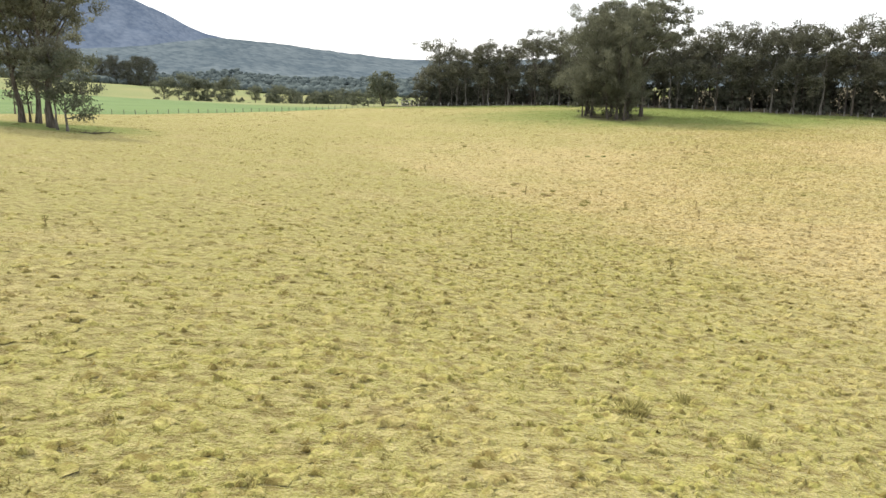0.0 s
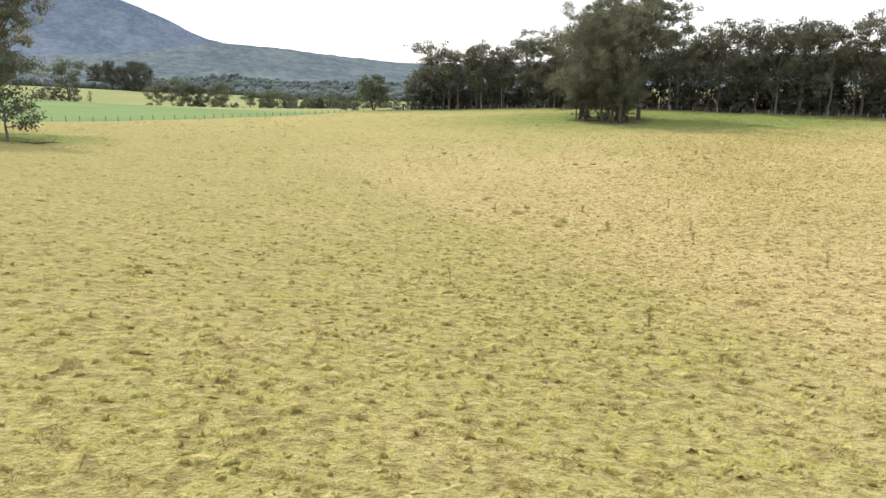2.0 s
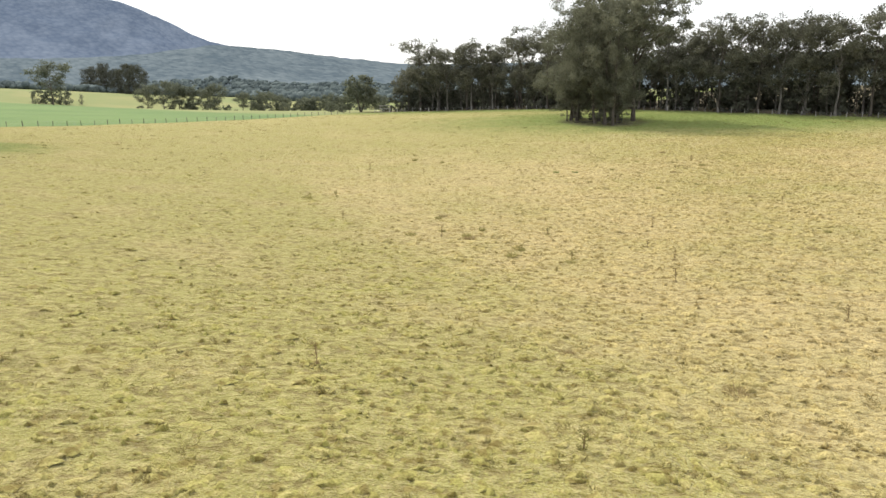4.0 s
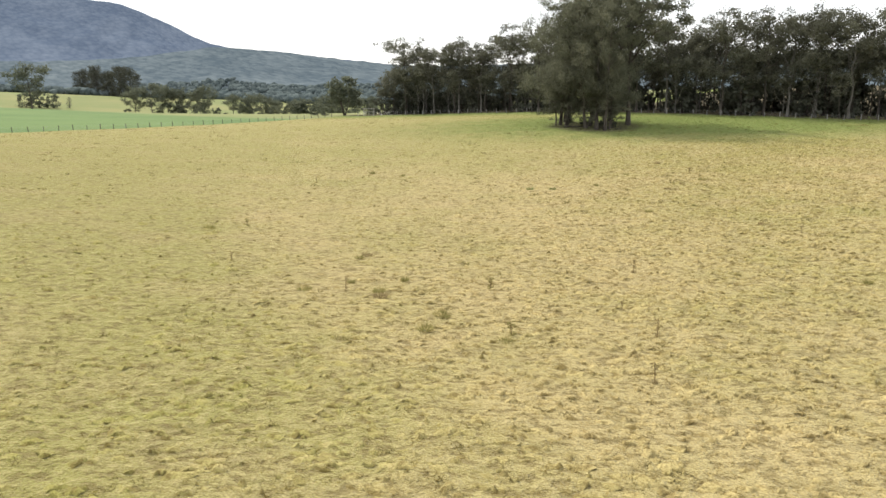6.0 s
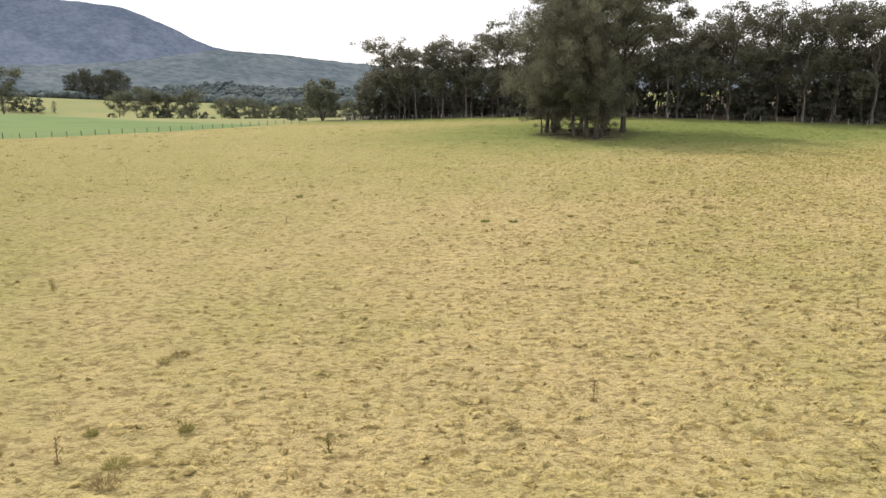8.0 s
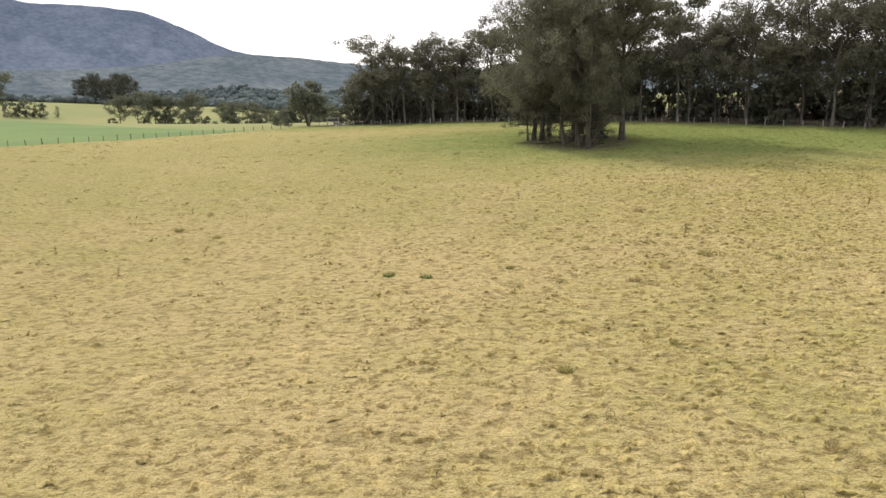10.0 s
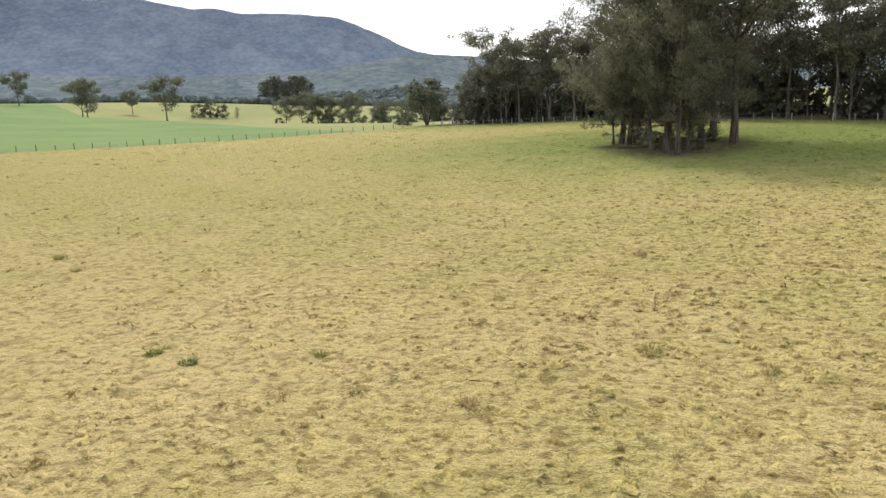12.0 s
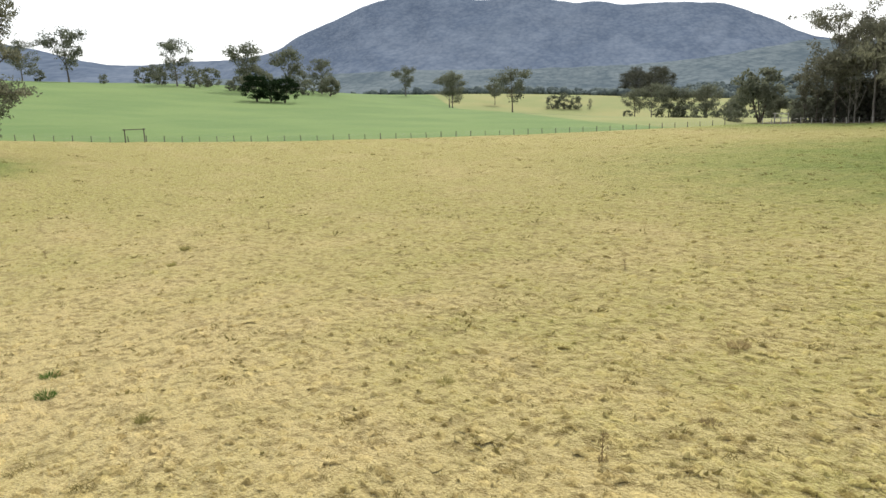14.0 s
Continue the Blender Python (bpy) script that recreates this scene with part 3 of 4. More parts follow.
def build_far_woods(seed, count, depth, lean, low, high, mat, label):
    """Crowns of the woods, too many and too far to count."""
    rng = np.random.RandomState(seed)
    phi = (1 + 5 ** 0.5) / 2
    ico = np.array([(-1, phi, 0), (1, phi, 0), (-1, -phi, 0), (1, -phi, 0), (0, -1, phi), (0, 1, phi), (0, -1, -phi), (0, 1, -phi), (phi, 0, -1), (phi, 0, 1), (-phi, 0, -1), (-phi, 0, 1)])
    ico /= np.linalg.norm(ico[0])
    tri = np.array([(0, 11, 5), (0, 5, 1), (0, 1, 7), (0, 7, 10), (0, 10, 11), (1, 5, 9), (5, 11, 4), (11, 10, 2), (10, 7, 6), (7, 1, 8), (3, 9, 4), (3, 4, 2), (3, 2, 6), (3, 6, 8), (3, 8, 9), (4, 9, 5), (2, 4, 11), (6, 2, 10), (8, 6, 7), (9, 8, 1)])
    n = count
    az = rng.uniform(-88, 8, n)
    near = np.where(az < -17, 700, 650)
    r = near + depth * rng.uniform(0, 1, n) ** lean
    x, y = 20 + np.sin(np.radians(az)) * r, 50 + np.cos(np.radians(az)) * r
    keep = wobble(x, y, 95, 33) > -1.1
    for mx, my, rx, ry in MEADOWS:
        keep &= ((x - mx) / rx) ** 2 + ((y - my) / ry) ** 2 > 0.8
    az, r, x, y = az[keep], r[keep], x[keep], y[keep]
    n = len(x)
    size = low + (high - low) * rng.uniform(0, 1, n) ** 1.6
    z = np.maximum(foot_z(az, r), land_z(x, y)) + size * 0.45
    v = ico[None] * (1 + rng.uniform(-0.42, 0.42, (n, 12, 1))) * size[:, None, None] * np.array([1, 1, 0.8])
    v = v + np.stack([x, y, z], -1)[:, None]
    f = tri[None] + (np.arange(n) * 12)[:, None, None]
    tagged(new("far_woods", array_mesh("far_woods", v.reshape(-1, 3), f.reshape(-1, 3), mat, False)), label, "woodland", "", "stuff")


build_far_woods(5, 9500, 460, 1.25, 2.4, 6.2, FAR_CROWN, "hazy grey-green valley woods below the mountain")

# ---- fences ----
def post_mesh(name, r, h, mat, seed):
    rng = np.random.RandomState(seed)
    t = Tubes(7)
    t.run([Vector((0, 0, -0.4)), Vector((0, 0, 0.3)), Vector((rng.uniform(-0.02, 0.02), rng.uniform(-0.02, 0.02), h - 0.03)), Vector((0, 0, h)), Vector((0, 0, h + 0.004))], [r, r, r * 0.93, r * 0.8, 0.01])
    return t.mesh(name, mat)


def build_fence(label, start, way, first, last, gap, mat, height, seed, radius=0.085):
    rng = np.random.RandomState(seed)
    o = start + way * first
    fence = base("wire_fence", o.x, o.y)
    z0 = gz(o.x, o.y)
    meshes = [post_mesh("post", radius * k, height * q, mat, seed + 7 * j) for j, (k, q) in enumerate(((1.0, 1.0), (0.85, 0.94), (1.15, 1.06)))]
    tops = []
    for s in np.arange(first, last, gap):
        p = start + way * float(s) - o
        ob = part("post", meshes[rng.randint(3)], fence)
        ob.matrix_basis = pose(p.x, p.y, gz(o.x + p.x, o.y + p.y) - z0, rng.uniform(-3, 3), rng.uniform(-3, 3), rng.uniform(0, 360))
        tops.append(Vector((p.x, p.y, gz(o.x + p.x, o.y + p.y) - z0)))
    for h in (0.3, 0.6, 0.9, 1.12):
        t = Tubes(3)
        t.run([p + Vector((0, 0, h * height / 1.25)) for p in tops], [0.006] * len(tops))
        part("wire", t.mesh("wire", WIRE), fence)
    return tagged(fence, label, "fence")


build_fence("weathered timber post and wire fence along the green field", FENCE, U, -75, 128, 3.2, POST, 1.12, 1, 0.075)
build_fence("silvered post and wire fence before the wood", WOOD, V, -4, 215, 3.15, PALE_POST, 1.2, 2)


def beam(name, a, b, w, d, mat, parent, label=""):
    """A squared timber from a to b with chamfered edges."""
    bm = bmesh.new()
    bmesh.ops.create_cube(bm, size=1.0)
    ln = (b - a).length
    bmesh.ops.scale(bm, vec=(w, d, ln), verts=bm.verts)
    bmesh.ops.bevel(bm, geom=bm.edges[:], offset=min(w, d) * 0.14, segments=1, affect="EDGES")
    me = bpy.data.meshes.new(name)
    bm.to_mesh(me)
    bm.free()
    me.materials.append(mat)
    ob = part(name, me, parent, label)
    ob.matrix_basis = Matrix.Translation((a + b) / 2) @ (b - a).to_track_quat("Z", "Y").to_matrix().to_4x4()
    return ob


def build_frame(label, x, y, turn, width, height, mat, rails, thick=0.2):
    f = base("gate_frame", x, y, None, turn)
    for s in (-1, 1):
        beam("post", Vector((s * width / 2, 0, -0.5)), Vector((s * width / 2, 0, height)), thick, thick, mat, f)
    for h in rails:
        beam("crossbar", Vector((-width / 2 - 0.35, -thick * 0.75, h)), Vector((width / 2 + 0.35, -thick * 0.75, h)), thick, thick * 0.8, mat, f)
    return tagged(f, label, "gate frame")


build_frame("dark timber gate frame of two posts and a crossbar", -87.2, 149.6, 60, 3.4, 2.6, POST, (2.45,), 0.2)
build_frame("pale timber yard frame with two rails", -13.0, 262.0, -20, 3.6, 2.3, PALE_POST, (2.15, 1.2), 0.2)

# ---- trees ----
used = set()
WOOD_LEAF = leaf_material("wood_edge_leaves", (0.060, 0.063, 0.048), (0.210, 0.208, 0.150), 0.30)
GUMS = [make_gum(100 + k, 24.0, 4600, 0.48, bare=(0.46, 0.40, 0.52, 0.36, 0.44)[k], width=(0.27, 0.23, 0.30, 0.25, 0.21)[k], limbs=9 + k % 3, puffs=6, puff=0.052, flat=0.78, rise=(0.22, 0.92), bark=(BARK, PALE_BARK, BARK, PALE_BARK, PALE_BARK)[k], leaf_mat=WOOD_LEAF) for k in range(5)]
YOUNG = [make_gum(110 + k, 13.0, 1500, 0.54, bare=0.14 + 0.1 * k, width=0.30, leaf_mat=WOOD_LEAF, bark=(PALE_BARK, BARK, BARK)[k], limbs=10, puffs=4, puff=0.075, flat=0.9, thick=0.009) for k in range(3)]
BACK = [make_gum(120 + k, 24.0, 1500, 0.95, bare=0.10, width=0.24, leaf_mat=SHADED_LEAF, limbs=14, puffs=4, puff=0.075, flat=0.9) for k in range(3)]
OAKS = [make_sheoak(140 + k, 24.0, 11500, 0.48, (0.13, 0.18, 0.22)[k], (0.42, 0.33, 0.27)[k], None, (0.058, 0.054, 0.056)[k]) for k in range(3)]
BIG = make_gum(160, 29.0, 21000, 0.44, bare=0.44, width=0.42, limbs=17, puffs=7, puff=0.046, lean=0.015, thick=0.0150, flat=0.7, rise=(0.15, 0.92))
FENCE_GUMS = [make_gum(165 + k, 27.0, 12500, 0.42, bare=(0.27, 0.32)[k], width=(0.35, 0.31)[k], limbs=15, puffs=7, puff=0.044, lean=0.06, thick=0.0175, flat=0.8, rise=(0.05, 0.9)) for k in range(2)]
PADDOCK = [make_gum(170 + k, 20.0, 3700, 0.78, bare=(0.26, 0.16, 0.30)[k], width=(0.40, 0.46, 0.38)[k], leaf_mat=FIELD_LEAF, bark=(BARK, PALE_BARK, BARK)[k], name="paddock_tree", limbs=14, puffs=6, puff=0.092, flat=0.8, thick=0.016, rise=(0.04, 0.85)) for k in range(3)]
DOMES = [make_dome(180 + k, 16.0, 5200, 0.85, FIG_LEAF, "fig_tree", 0.58) for k in range(2)]
ROUND = make_dome(185, 13.0, 3200, 0.8, FIELD_LEAF, "round_tree", 0.50, 0.22)
BUSH = [make_dome(190 + k, 8.0, 750, 0.85, FIELD_LEAF, "shrub", 0.5, 0.05) for k in range(2)]
DARK_BUSH = [make_dome(194 + k, 9.0, 520, 1.15, SHADED_LEAF, "shrub", 0.5, 0.02) for k in range(2)]
CONE = make_sheoak(199, 8.0, 1500, 0.5, 0.04)
CONE.name = "conical_shrub"

# the grove in the paddock
GROVE = [(35.5, 178.0, 0, 1.02, 160), (36.5, 176.6, 1, 0.90, 67), (37.4, 183.7, 0, 1.04, 200), (38.8, 185.6, 2, 0.92, 40), (39.5, 171.3, 1, 0.92, 268), (41.1, 168.8, 2, 0.98, 335), (42.3, 166.9, 1, 0.82, 12),
         (44.3, 186.5, 2, 1.0, 99), (41.0, 175.2, 0, 1.0, 146), (45.4, 181.8, 1, 1.02, 213)]
for x, y, k, size, turn in GROVE:
    stand(OAKS[k], used, x, y, size, turn, "dark feathery she-oak in the paddock grove", "grove trees")
for k, (x, y, s) in enumerate(((37.2, 178.2, 0.55), (41.6, 171.8, 0.48), (45.6, 175.8, 0.6), (43.4, 168.4, 0.44), (34.6, 177.4, 0.46))):
    stand(OAKS[(k + 1) % 3], used, x, y, s, 131 * k, "slender young she-oak in the paddock grove", "grove trees")
stand(BIG, used, 48.9, 176.8, 0.98, 40, "tall dark gum with a broad open crown in the grove", "grove trees")
stand(BIG, used, 47.0, 184.4, 0.94, 190, "tall dark gum with a broad open crown in the grove", "grove trees")

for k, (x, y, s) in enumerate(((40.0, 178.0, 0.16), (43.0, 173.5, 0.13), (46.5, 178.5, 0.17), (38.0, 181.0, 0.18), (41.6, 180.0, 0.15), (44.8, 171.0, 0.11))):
    stand(DARK_BUSH[k % 2], used, x, y, s, 77 * k, "low undergrowth between the grove's trunks, leaves darkened for shade", "grove undergrowth", "shrub")


def make_branch(seed, length):
    """A fallen bare branch lying on the ground."""
    rng = np.random.RandomState(seed)
    t = Tubes(6)
    main = [Vector((length * (k / 5 - 0.5), 0.25 * math.sin(1.7 * k + seed), 0.10 + 0.05 * math.sin(2.1 * k))) for k in range(6)]
    t.run(main, [0.13, 0.12, 0.10, 0.085, 0.06, 0.03])
    for k in range(5):
        p = main[1 + k % 4]
        t.run([p, p + Vector((rng.uniform(0.2, 0.9), rng.uniform(-0.9, 0.9), rng.uniform(0.1, 0.7)))], [0.05, 0.015])
    return new("fallen_branch", t.mesh("fallen_branch", BARK))


FALLEN = make_branch(7, 5.0)
for k, (x, y, a, s) in enumerate(((38.0, 173.2, 10, 1.0), (42.5, 170.5, 150, 0.9), (45.8, 179.5, 40, 1.2), (44.0, 168.0, -20, 0.8))):
    stand(FALLEN, used, x, y, s, a, "fallen grey branch lying under the grove", "fallen branches", "branch")

# the wood behind the far fence: tall gums along its edge, young trees between them, and denser rows behind
rng = np.random.RandomState(77)
inward = Vector((-V.y, V.x))
EDGE = [(10.5, 6, 2, 0.96), (22.0, 5, 4, 0.78), (29.8, 7, 1, 0.92), (38.5, 5, 3, 0.80), (48.0, 6, 0, 1.0), (57.0, 5, 2, 0.95), (66.0, 7, 1, 0.98), (75.0, 5, 3, 0.98), (84.0, 6, 0, 0.95), (92.0, 5, 4, 0.90), (99.0, 9, 1, 0.80),
        (105.3, 4, 0, 1.0), (114.4, 6, 2, 1.0), (119.8, 4, 3, 0.90), (125.0, 6, 1, 1.02), (132.0, 4, 4, 0.92), (139.0, 6, 2, 1.04), (147.0, 5, 0, 1.0), (155.0, 6, 3, 1.0), (164.0, 5, 1, 1.0)]
for s, depth, kind, size in EDGE:
    p = WOOD + V * s + inward * depth
    stand(GUMS[kind], used, p.x, p.y, size, 97 * s, "tall open-crowned gum in the edge of the wood", "trees of the wood")
for row, (depth, gap, low, high) in enumerate(((5.0, 5.2, 0.75, 1.2), (10.5, 5.5, 0.95, 1.35), (13.5, 8.5, 0.82, 0.98), (22.0, 6.5, 0.55, 0.75), (33.0, 9.5, 0.55, 0.72))):
    s = 1.0 + 2 * row
    while s < 172:
        p = WOOD + V * (s + rng.uniform(-1.5, 1.5)) + inward * (depth + rng.uniform(-2.0, 2.0))
        proto = YOUNG[rng.randint(3)] if row < 2 else GUMS[rng.randint(5)] if row == 2 else BACK[rng.randint(3)]
        label = "young slender gum between the tall trees of the wood" if row < 2 else "tall gum standing deeper in the wood" if row == 2 else "dense gum deep in the wood, shade put in its leaf colour"
        stand(proto, used, p.x, p.y, rng.uniform(low, high) * (0.92 if s < 45 and row > 1 else 1.0), rng.uniform(0, 360), label, "trees of the wood")
        s += gap * rng.uniform(0.75, 1.25)
for k in range(120):
    p = WOOD + V * rng.uniform(0, 172) + inward * rng.uniform(6, 30)
    stand(DARK_BUSH[k % 2], used, p.x, p.y, rng.uniform(0.45, 1.0), rng.uniform(0, 360), "shrub under the trees of the wood, leaves darkened for shade", "shrubs of the wood", "shrub")

# the round tree and shrubs at the wood's end
stand(ROUND, used, -22.6, 273.5, 1.0, 10, "rounded grey-green tree at the end of the wood")
for x, y, s in ((-35, 285, 0.45), (-30, 278, 0.4), (-14, 274, 0.5)):
    stand(BUSH[0], used, x, y, s, x * 9, "grey-green shrub by the fence end", "shrubs by the fence", "shrub")

# the group by the boundary fence
for k, (x, y, v, size, turn) in enumerate(((-70.1, 119.3, 1, 0.98, 100), (-67.8, 120.2, 0, 0.92, 20), (-61.1, 111.5, 1, 0.95, 250), (-59.6, 109.6, 0, 0.88, 140))):
    stand(FENCE_GUMS[v], used, x, y, size, turn, "tall thick-stemmed gum in the group by the fence", "gums by the fence")
stand(GUMS[3], used, -56.8, 105.4, 0.55, 75, "slender young gum in the group by the fence", "gums by the fence")
stand(PADDOCK[0], used, -70.9, 123.2, 0.62, 200, "small low-limbed green tree beside the fence gums", "gums by the fence")
stand(PADDOCK[1], used, -54.7, 104.2, 0.56, 30, "low-limbed dark tree with drooping foliage among the fence gums", "gums by the fence")
stand(FALLEN, used, -50.5, 104.0, 1.1, 10, "fallen grey branch lying by the fence gums", "fallen branches", "branch")

# trees of the green field and the valley
FIELD = [(-186, 372, 1.08, 0), (-294, 433, 1.12, 1), (-282, 424, 1.12, 2), (-325, 512, 0.85, 2), (-402, 488, 1.2, 0)]
for k, (x, y, s, v) in enumerate(FIELD):
    stand(PADDOCK[v], used, x, y, s, 83 * k, "spreading grey-green paddock tree in the green field", "paddock trees")
for k, (x, y, s) in enumerate(((-284, 531, 1.35), (-277, 536, 1.5), (-270, 541, 1.3))):
    stand(BUSH[k % 2], used, x, y, s, 110 * k, "dense rounded dark tree in the far field", "far field trees")
VALLEY = [(-189, 490, 0.98, 0), (-180, 494, 1.1, 1), (-173, 502, 1.02, 2), (-165, 506, 0.98, 0), (-150, 505, 1.05, 2), (-131, 506, 0.80, 2), (-158, 520, 0.85, 1)]
for k, (x, y, s, v) in enumerate(VALLEY):
    stand(PADDOCK[v], used, x, y, s, 59 * k + 20, "grey-green tree in the hollow behind the green field", "valley trees")
for k, (x, y, s) in enumerate(((-193, 488, 0.8), (-176, 497, 0.7), (-168, 500, 1.3), (-163, 498, 1.2), (-157, 497, 1.3), (-149, 494, 1.1), (-140, 498, 1.0), (-133, 495, 0.6), (-103, 457, 0.95), (-90, 450, 1.05), (-75, 443, 1.3), (-66, 455, 1.35), (-57, 430, 0.9))):
    stand(BUSH[k % 2], used, x, y, s, 40 * k, "rounded grey-green shrub among the valley trees", "valley shrubs", "shrub")
rng = np.random.RandomState(41)
for k, (x, y) in enumerate(((-344, 262), (-322, 270), (-330, 282), (-300, 280), (-310, 296), (-292, 303), (-302, 318), (-286, 318), (-318, 330), (-340, 364), (-331, 358), (-312, 352), (-345, 232), (-360, 206))):
    stand(BUSH[k % 2], used, x, y, 0.85 + 0.3 * math.sin(1.9 * k), 53 * k, "grey-green shrub under the skyline gums", "skyline shrubs", "shrub")
for k in range(22):
    a, r = radians(-13.2 + 0.42 * k + rng.uniform(-0.4, 0.4)), rng.uniform(440, 540)
    x, y = 1 + math.sin(a) * r, math.cos(a) * r
    stand((ROUND, PADDOCK[0], PADDOCK[2])[k % 3], used, x, y, rng.uniform(0.5, 0.85), 37 * k, "hazy grey-green tree in the valley behind the rise", "valley trees")
# the big gums on the skyline of the green hill, and the dark stand beyond the far field
for k, (x, y, s) in enumerate(((-354, 218, 1.36), (-368, 200, 1.0), (-381, 186, 0.95), (-333, 266, 1.25), (-288, 283, 1.22), (-286, 307, 1.2), (-308, 342, 1.0))):
    stand(PADDOCK[(0, 1, 2, 1, 2, 0, 1)[k]], used, x, y, s, 61 * k, "spreading gum on the skyline of the green hill", "skyline gums")
for k in range(15):
    x, y = -347 + 5.6 * k + 4 * math.sin(3.1 * k), 728 - 4.4 * k + 12 * (k % 2) + 4 * math.sin(5.0 * k)
    stand(BACK[k % 3], used, x, y, 1.0 + 0.14 * math.sin(2.3 * k), 47 * k, "dark gum in the stand beyond the far field", "dark stand")
for k in range(9):
    stand(DARK_BUSH[k % 2], used, -345 + 9.5 * k, 720 - 7.2 * k, 1.25 + 0.2 * math.sin(2.9 * k), 61 * k, "dark shrub under the stand beyond the far field", "dark stand shrubs", "shrub")
# scrub along the back of the green hill
for k in range(14):
    f = k / 19
    x, y = -379 + 44 * f + 26 * (k % 3) - 20 * math.sin(2.2 * k), 266 + 112 * f + 9 * math.sin(3.7 * k)
    stand((BUSH[0], PADDOCK[1], BUSH[1], ROUND)[k % 4], used, x, y, (1.25, 0.62, 1.1, 0.75)[k % 4] * (1 + 0.15 * math.sin(5.3 * k)), 43 * k, "grey-green scrub tree behind the green hill", "hill scrub", "tree")
for k, (x, y, s) in enumerate(((-233.5, 257.5, 0.74), (-230.5, 262.5, 0.62), (-228.0, 268.0, 0.70))):
    stand(DOMES[k % 2], used, x, y, s, 120 * k, "dense dark round fig tree in the green field", "fig trees")
stand(CONE, used, -262, 547, 0.95, 0, "small conical dark shrub in the far field", "", "shrub")


# ---- grass and weeds of the paddock ----
def in_paddock(x, y):
    over = (x - FENCE.x) * -U.y + (y - FENCE.y) * U.x
    return over < -0.8


def build_blades(name, cx, cy, blades, spread, tall, wide, mat, label, seed):
    """Short tufts, each of a few bent blades, as one sheet of stuff."""
    rng = np.random.RandomState(seed)
    keep = in_paddock(cx, cy)
    cx, cy = cx[keep], cy[keep]
    n = len(cx)
    size = rng.uniform(0.6, 1.4, n)
    x = np.repeat(cx, blades) + rng.normal(size=n * blades) * spread * np.repeat(size, blades)
    y = np.repeat(cy, blades) + rng.normal(size=n * blades) * spread * np.repeat(size, blades)
    z = ground_z(x, y) - 0.03
    m = n * blades
    a = rng.uniform(0, 6.2832, m)
    h = tall * np.repeat(size, blades) * rng.uniform(0.5, 1.3, m)
    w = wide * rng.uniform(0.6, 1.4, m)
    lean = h * rng.uniform(0.5, 2.2, m)
    b = rng.uniform(0, 6.2832, m)
    p0 = np.stack([x - np.cos(a) * w, y - np.sin(a) * w, z], -1)
    p1 = np.stack([x + np.cos(a) * w, y + np.sin(a) * w, z], -1)
    p2 = np.stack([x + np.cos(b) * lean, y + np.sin(b) * lean, z + h], -1)
    v = np.stack([p0, p1, p2], 1).reshape(-1, 3)
    tagged(new(name, array_mesh(name, v, np.arange(m * 3).reshape(m, 3), mat)), label, "grass", "", "stuff")


rng = np.random.RandomState(9)


def along_flight(n, width, y0, y1):
    t = rng.uniform(0, 1, n)
    y = y0 + (y1 - y0) * t
    return 0.5 * y - 6 + rng.normal(size=n) * width, y


def build_mounds(name, cx, cy, wide, tall, label, seed):
    """Low matted cushions of grass, as one sheet of stuff."""
    rng = np.random.RandomState(seed)
    keep = in_paddock(cx, cy)
    cx, cy = cx[keep], cy[keep]
    n = len(cx)
    a = np.arange(7)[None] * 0.8976 + rng.uniform(-0.3, 0.3, (n, 7)) + rng.uniform(0, 6.28, (n, 1))
    w = wide * rng.uniform(0.5, 1.6, (n, 1)) ** 1.3 * rng.uniform(0.35, 1.55, (n, 7))
    lift = (tall * rng.uniform(0.3, 1.5, n))[:, None]
    h = np.repeat(ground_z(cx, cy)[:, None], 7, 1)
    tx, ty = (rng.normal(size=(n, 1)) * wide * 0.3 for _ in range(2))
    outer = np.stack([cx[:, None] + np.cos(a) * w * 1.35, cy[:, None] + np.sin(a) * w, h - 0.03 + lift * 0.5 * rng.uniform(0, 1, (n, 7)) ** 3], -1)
    inner = np.stack([cx[:, None] + tx + np.cos(a + 0.4) * w * 0.6, cy[:, None] + ty + np.sin(a + 0.4) * w * 0.5, h + lift * rng.uniform(0.15, 1.25, (n, 7))], -1)
    top = np.stack([cx[:, None] + tx, cy[:, None] + ty, h[:, :1] + lift * 0.7], -1)
    v = np.concatenate([outer, inner, top], 1)
    k = np.arange(7)
    m = (k + 1) % 7
    f = np.concatenate([np.stack([k, m, k + 7], -1), np.stack([m, m + 7, k + 7], -1), np.stack([k + 7, m + 7, np.full(7, 14)], -1)])
    f = f[None] + (np.arange(n) * 15)[:, None, None]
    tagged(new(name, array_mesh(name, v.reshape(-1, 3), f.reshape(-1, 3), TURF, False)), label, "grass", "", "stuff")


build_mounds("turf", *along_flight(20000, 13, 6, 150), 0.125, 0.085, "matted cushions of short dry pasture grass", 11)
build_mounds("turf", *along_flight(9000, 40, 10, 200), 0.16, 0.08, "matted cushions of short dry pasture grass", 12)
build_blades("pasture_grass", *along_flight(32000, 13, 4, 140), 6, 0.085, 0.085, 0.017, GRASS, "short dry straw and yellow-green pasture grass", 1)
build_blades("pasture_grass", *along_flight(14000, 38, 4, 190), 4, 0.13, 0.10, 0.05, GRASS, "short dry straw and yellow-green pasture grass", 2)
TUSSOCK = leaf_material("tussock_blades", (0.115, 0.098, 0.036), (0.270, 0.225, 0.088), 0.4)
tx, ty = along_flight(3800, 28, 6, 180)
build_blades("tussocks", tx, ty, 34, 0.11, 0.11, 0.014, TUSSOCK, "low olive tussocks among the dry grass", 3)
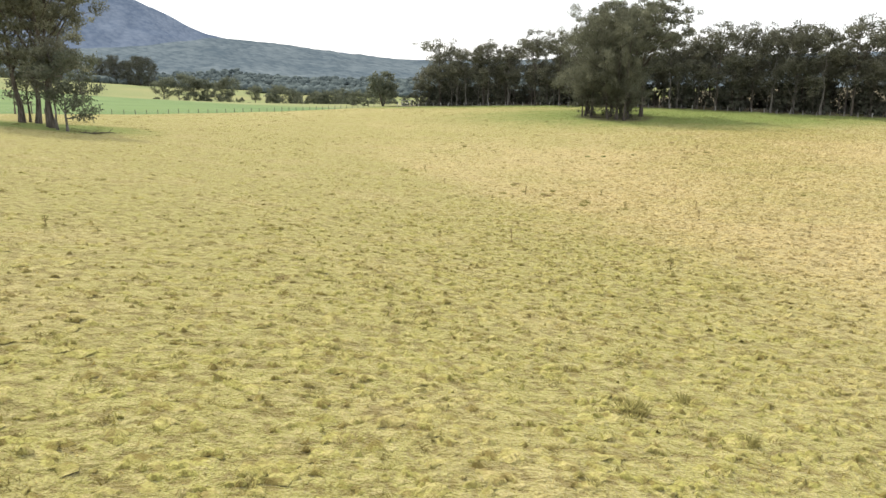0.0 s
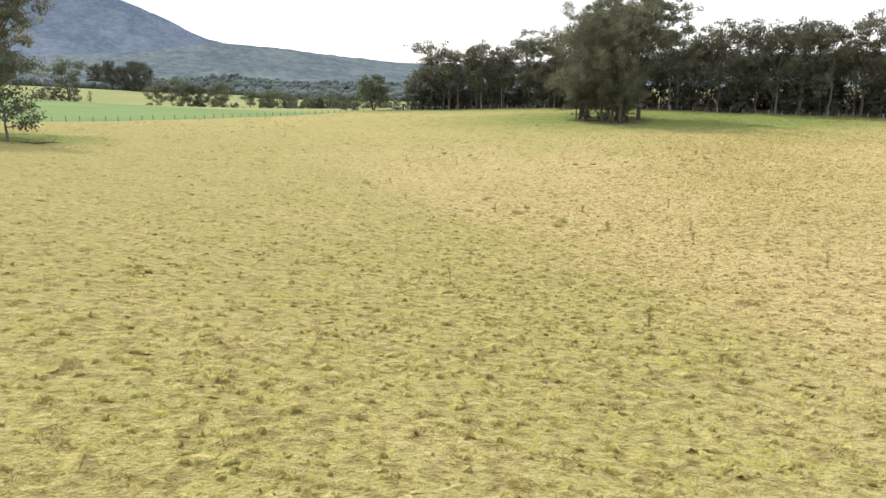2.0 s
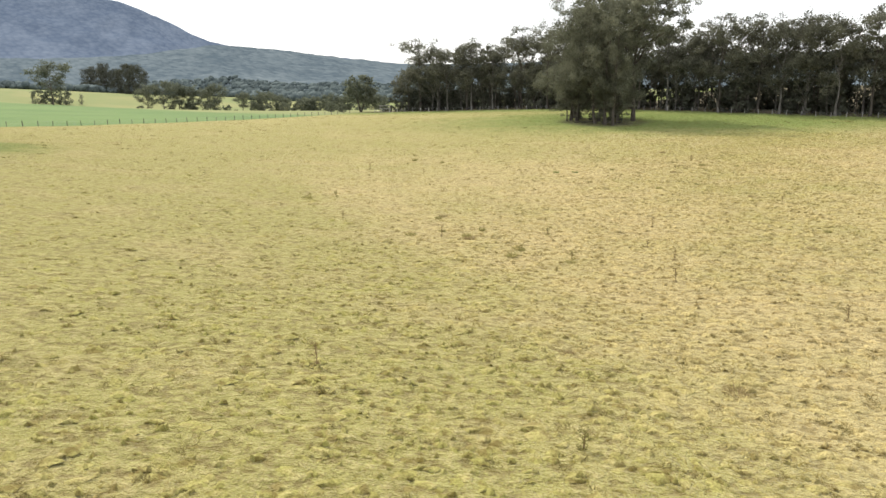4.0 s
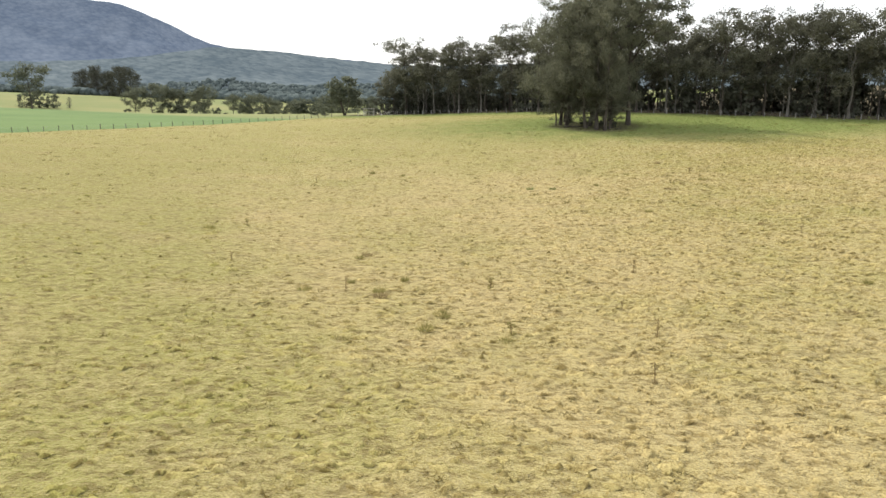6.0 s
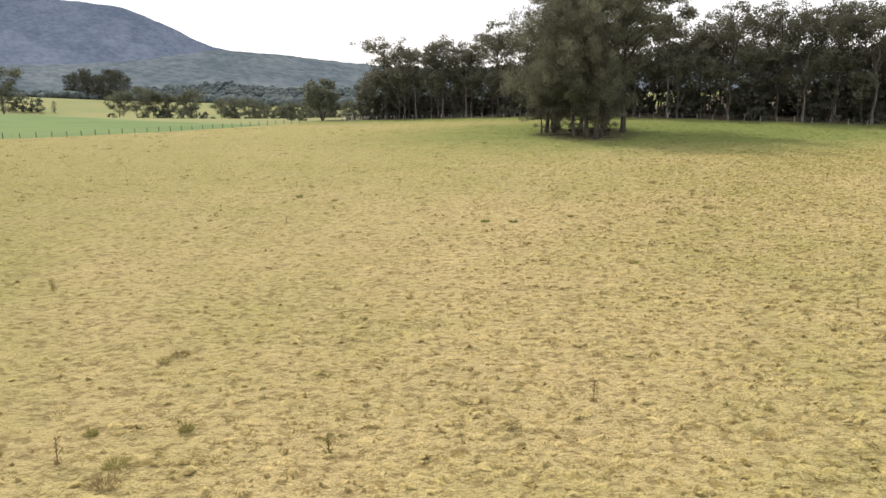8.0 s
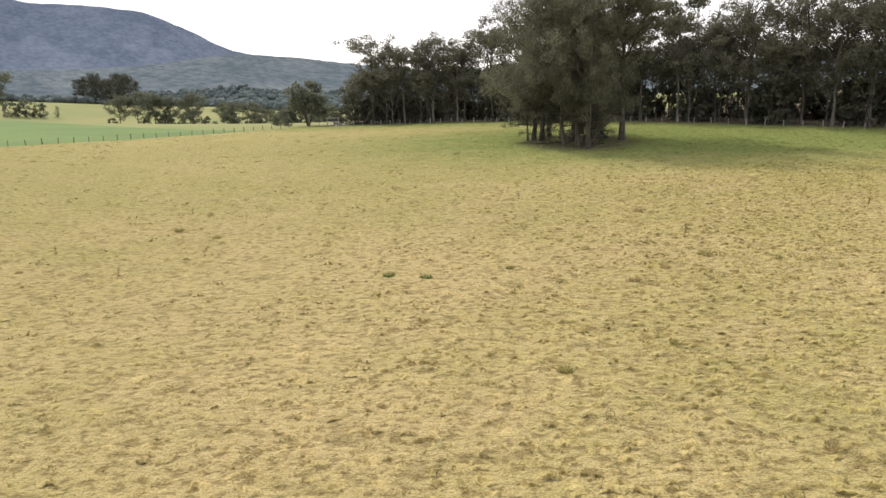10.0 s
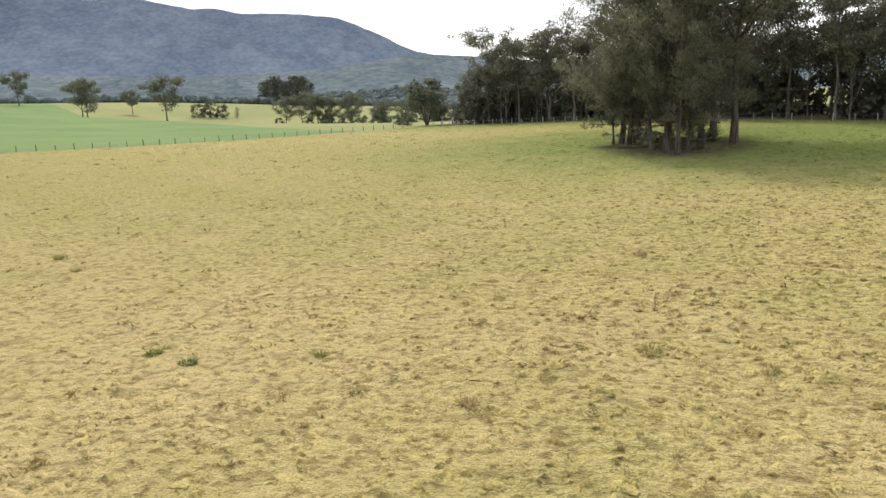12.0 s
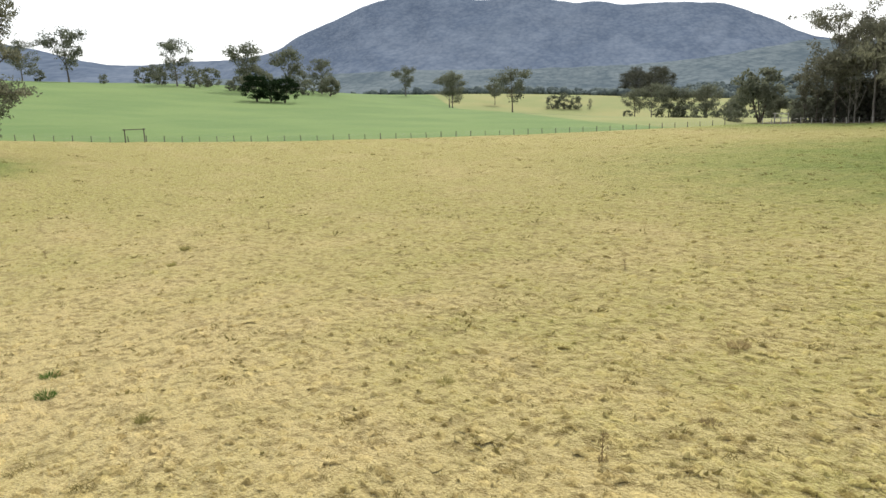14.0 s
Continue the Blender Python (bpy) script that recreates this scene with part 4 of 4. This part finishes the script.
fx, fy = rng.uniform(-70, 110, 1300), rng.uniform(95, 245, 1300)
keep = (fx - WOOD.x) * V.y - (fy - WOOD.y) * V.x > 2
build_blades("tussocks", fx[keep], fy[keep], 9, 0.25, 0.13, 0.09, TUSSOCK, "low olive tussocks over the far paddock", 4)


def make_stalk_weed(seed, mat, tall, name="stalk_weed"):
    """A thin dry stalk with side shoots over a tuft of leaves."""
    rng = np.random.RandomState(seed)
    thing = new(name)
    t = Tubes(5)
    top = Vector((rng.uniform(-0.1, 0.1), rng.uniform(-0.1, 0.1), tall))
    main = [Vector((0, 0, -0.05)), top * 0.35 + Vector((0.02, 0, 0)), top * 0.7, top]
    t.run(main, [0.028, 0.024, 0.018, 0.008])
    clumps = [((0, 0, 0.10), 0.20), (tuple(top * 0.45), 0.09), (tuple(top * 0.7), 0.10), (tuple(top * 0.88), 0.07)]
    for k in range(6):
        f, a = rng.uniform(0.25, 0.85), rng.uniform(0, 6.28)
        e = top * f + Vector((math.cos(a) * 0.16, math.sin(a) * 0.16, 0.2))
        t.run([top * f, e], [0.014, 0.006])
        clumps.append((tuple(e), 0.08))
    part("stem", t.mesh("weed_stem", STEM), thing)
    part("leaves", leaf_mesh("weed_leaves", clumps, 120, 0.13, mat, rng, -0.2, 0.8, 0.3), thing)
    return thing


def make_tuft(seed, mat, wide, tall, name="grass_tussock"):
    """A clump of upright leaves."""
    rng = np.random.RandomState(seed)
    n = 150
    a, r = rng.uniform(0, 6.28, n), wide * rng.uniform(0, 1, n) ** 0.5 * 0.5
    x, y = np.cos(a) * r, np.sin(a) * r
    h = tall * rng.uniform(0.25, 1.0, n) * (1.1 - 2.6 * (r / wide) ** 2)
    b, w = rng.uniform(0, 6.28, n), 0.022
    out = h * rng.uniform(0.1, 1.6, n)
    v = np.stack([np.stack([x - np.cos(b) * w, y - np.sin(b) * w, 0 * x - 0.04], -1), np.stack([x + np.cos(b) * w, y + np.sin(b) * w, 0 * x - 0.04], -1),
                  np.stack([x + np.cos(a) * out, y + np.sin(a) * out, h], -1)], 1).reshape(-1, 3)
    return new(name, array_mesh(name, v, np.arange(n * 3).reshape(n, 3), mat))


STALKS = [make_stalk_weed(300, DRY_LEAF, 1.15), make_stalk_weed(301, DRY_LEAF, 0.9), make_stalk_weed(302, WEED_LEAF, 0.75)]
TUFTS = [make_tuft(310, WEED_LEAF, 0.9, 0.42), make_tuft(311, DRY_LEAF, 0.8, 0.35), make_tuft(312, WEED_LEAF, 0.6, 0.5)]
FRESH = make_tuft(313, BRIGHT_LEAF, 0.9, 0.4, "green_clump")
STALK_AT = [(4.1, 41.2), (21.6, 64.8), (16.0, 61.0), (40.6, 113.2), (1.8, 126.1), (12.0, 36.0), (20.7, 56.0), (30.5, 130.3), (15.5, 68.2), (24.0, 72.2), (5.4, 105.8), (57.6, 122.8), (26.0, 48.8),
            (38.2, 81.6), (-19.1, 33.2), (22.2, 61.0), (-1.8, 111.4), (-2.1, 85.0), (8.0, 67.3), (0.2, 73.5)]
TUFT_AT = [(-25.2, 51.7), (-2.1, 13.6), (12.3, 61.3), (15.7, 60.2), (32.2, 64.2), (7.3, 15.3), (4.8, 16.6), (-6.5, 27.5), (6.5, 17.6), (7.6, 75.7), (17.8, 40.6), (35.5, 68.7), (13.0, 63.3), (12.9, 44.0), (13.6, 31.8),
           (9.7, 67.1), (8.0, 76.3), (8.0, 69.1), (-4.5, 83.5), (37.0, 85.3), (30.0, 91.1), (12.9, 63.6), (9.9, 66.1), (10.9, 69.3), (5.8, 67.5), (31.7, 95.9), (3.7, 118.6), (44.3, 107.4), (35.2, 103.3), (34.8, 93.9),
           (40.5, 108.6), (37.3, 105.4), (7.6, 116.0), (33.7, 114.3), (39.7, 123.1), (28.6, 106.2), (-39.4, 168.6), (41.8, 116.6)]
for k, (x, y) in enumerate(STALK_AT):
    stand(STALKS[k % 3], used, x, y, (0.72, 0.6, 0.8)[k % 3], 50 * k, "dry brown stalk weed standing in the pasture", "stalk weeds", "weed")
for k, (x, y) in enumerate(TUFT_AT):
    stand(TUFTS[k % 3], used, x, y, (0.8, 0.65, 0.95, 0.7)[k % 4], 70 * k, "low olive tussock in the dry pasture", "pasture tussocks", "tussock")
for x, y in ((21.6, 105.4), (23.8, 104.7)):
    stand(FRESH, used, x, y, 0.75, x * 31, "fresh green clump in the dry pasture", "green clumps", "clump")
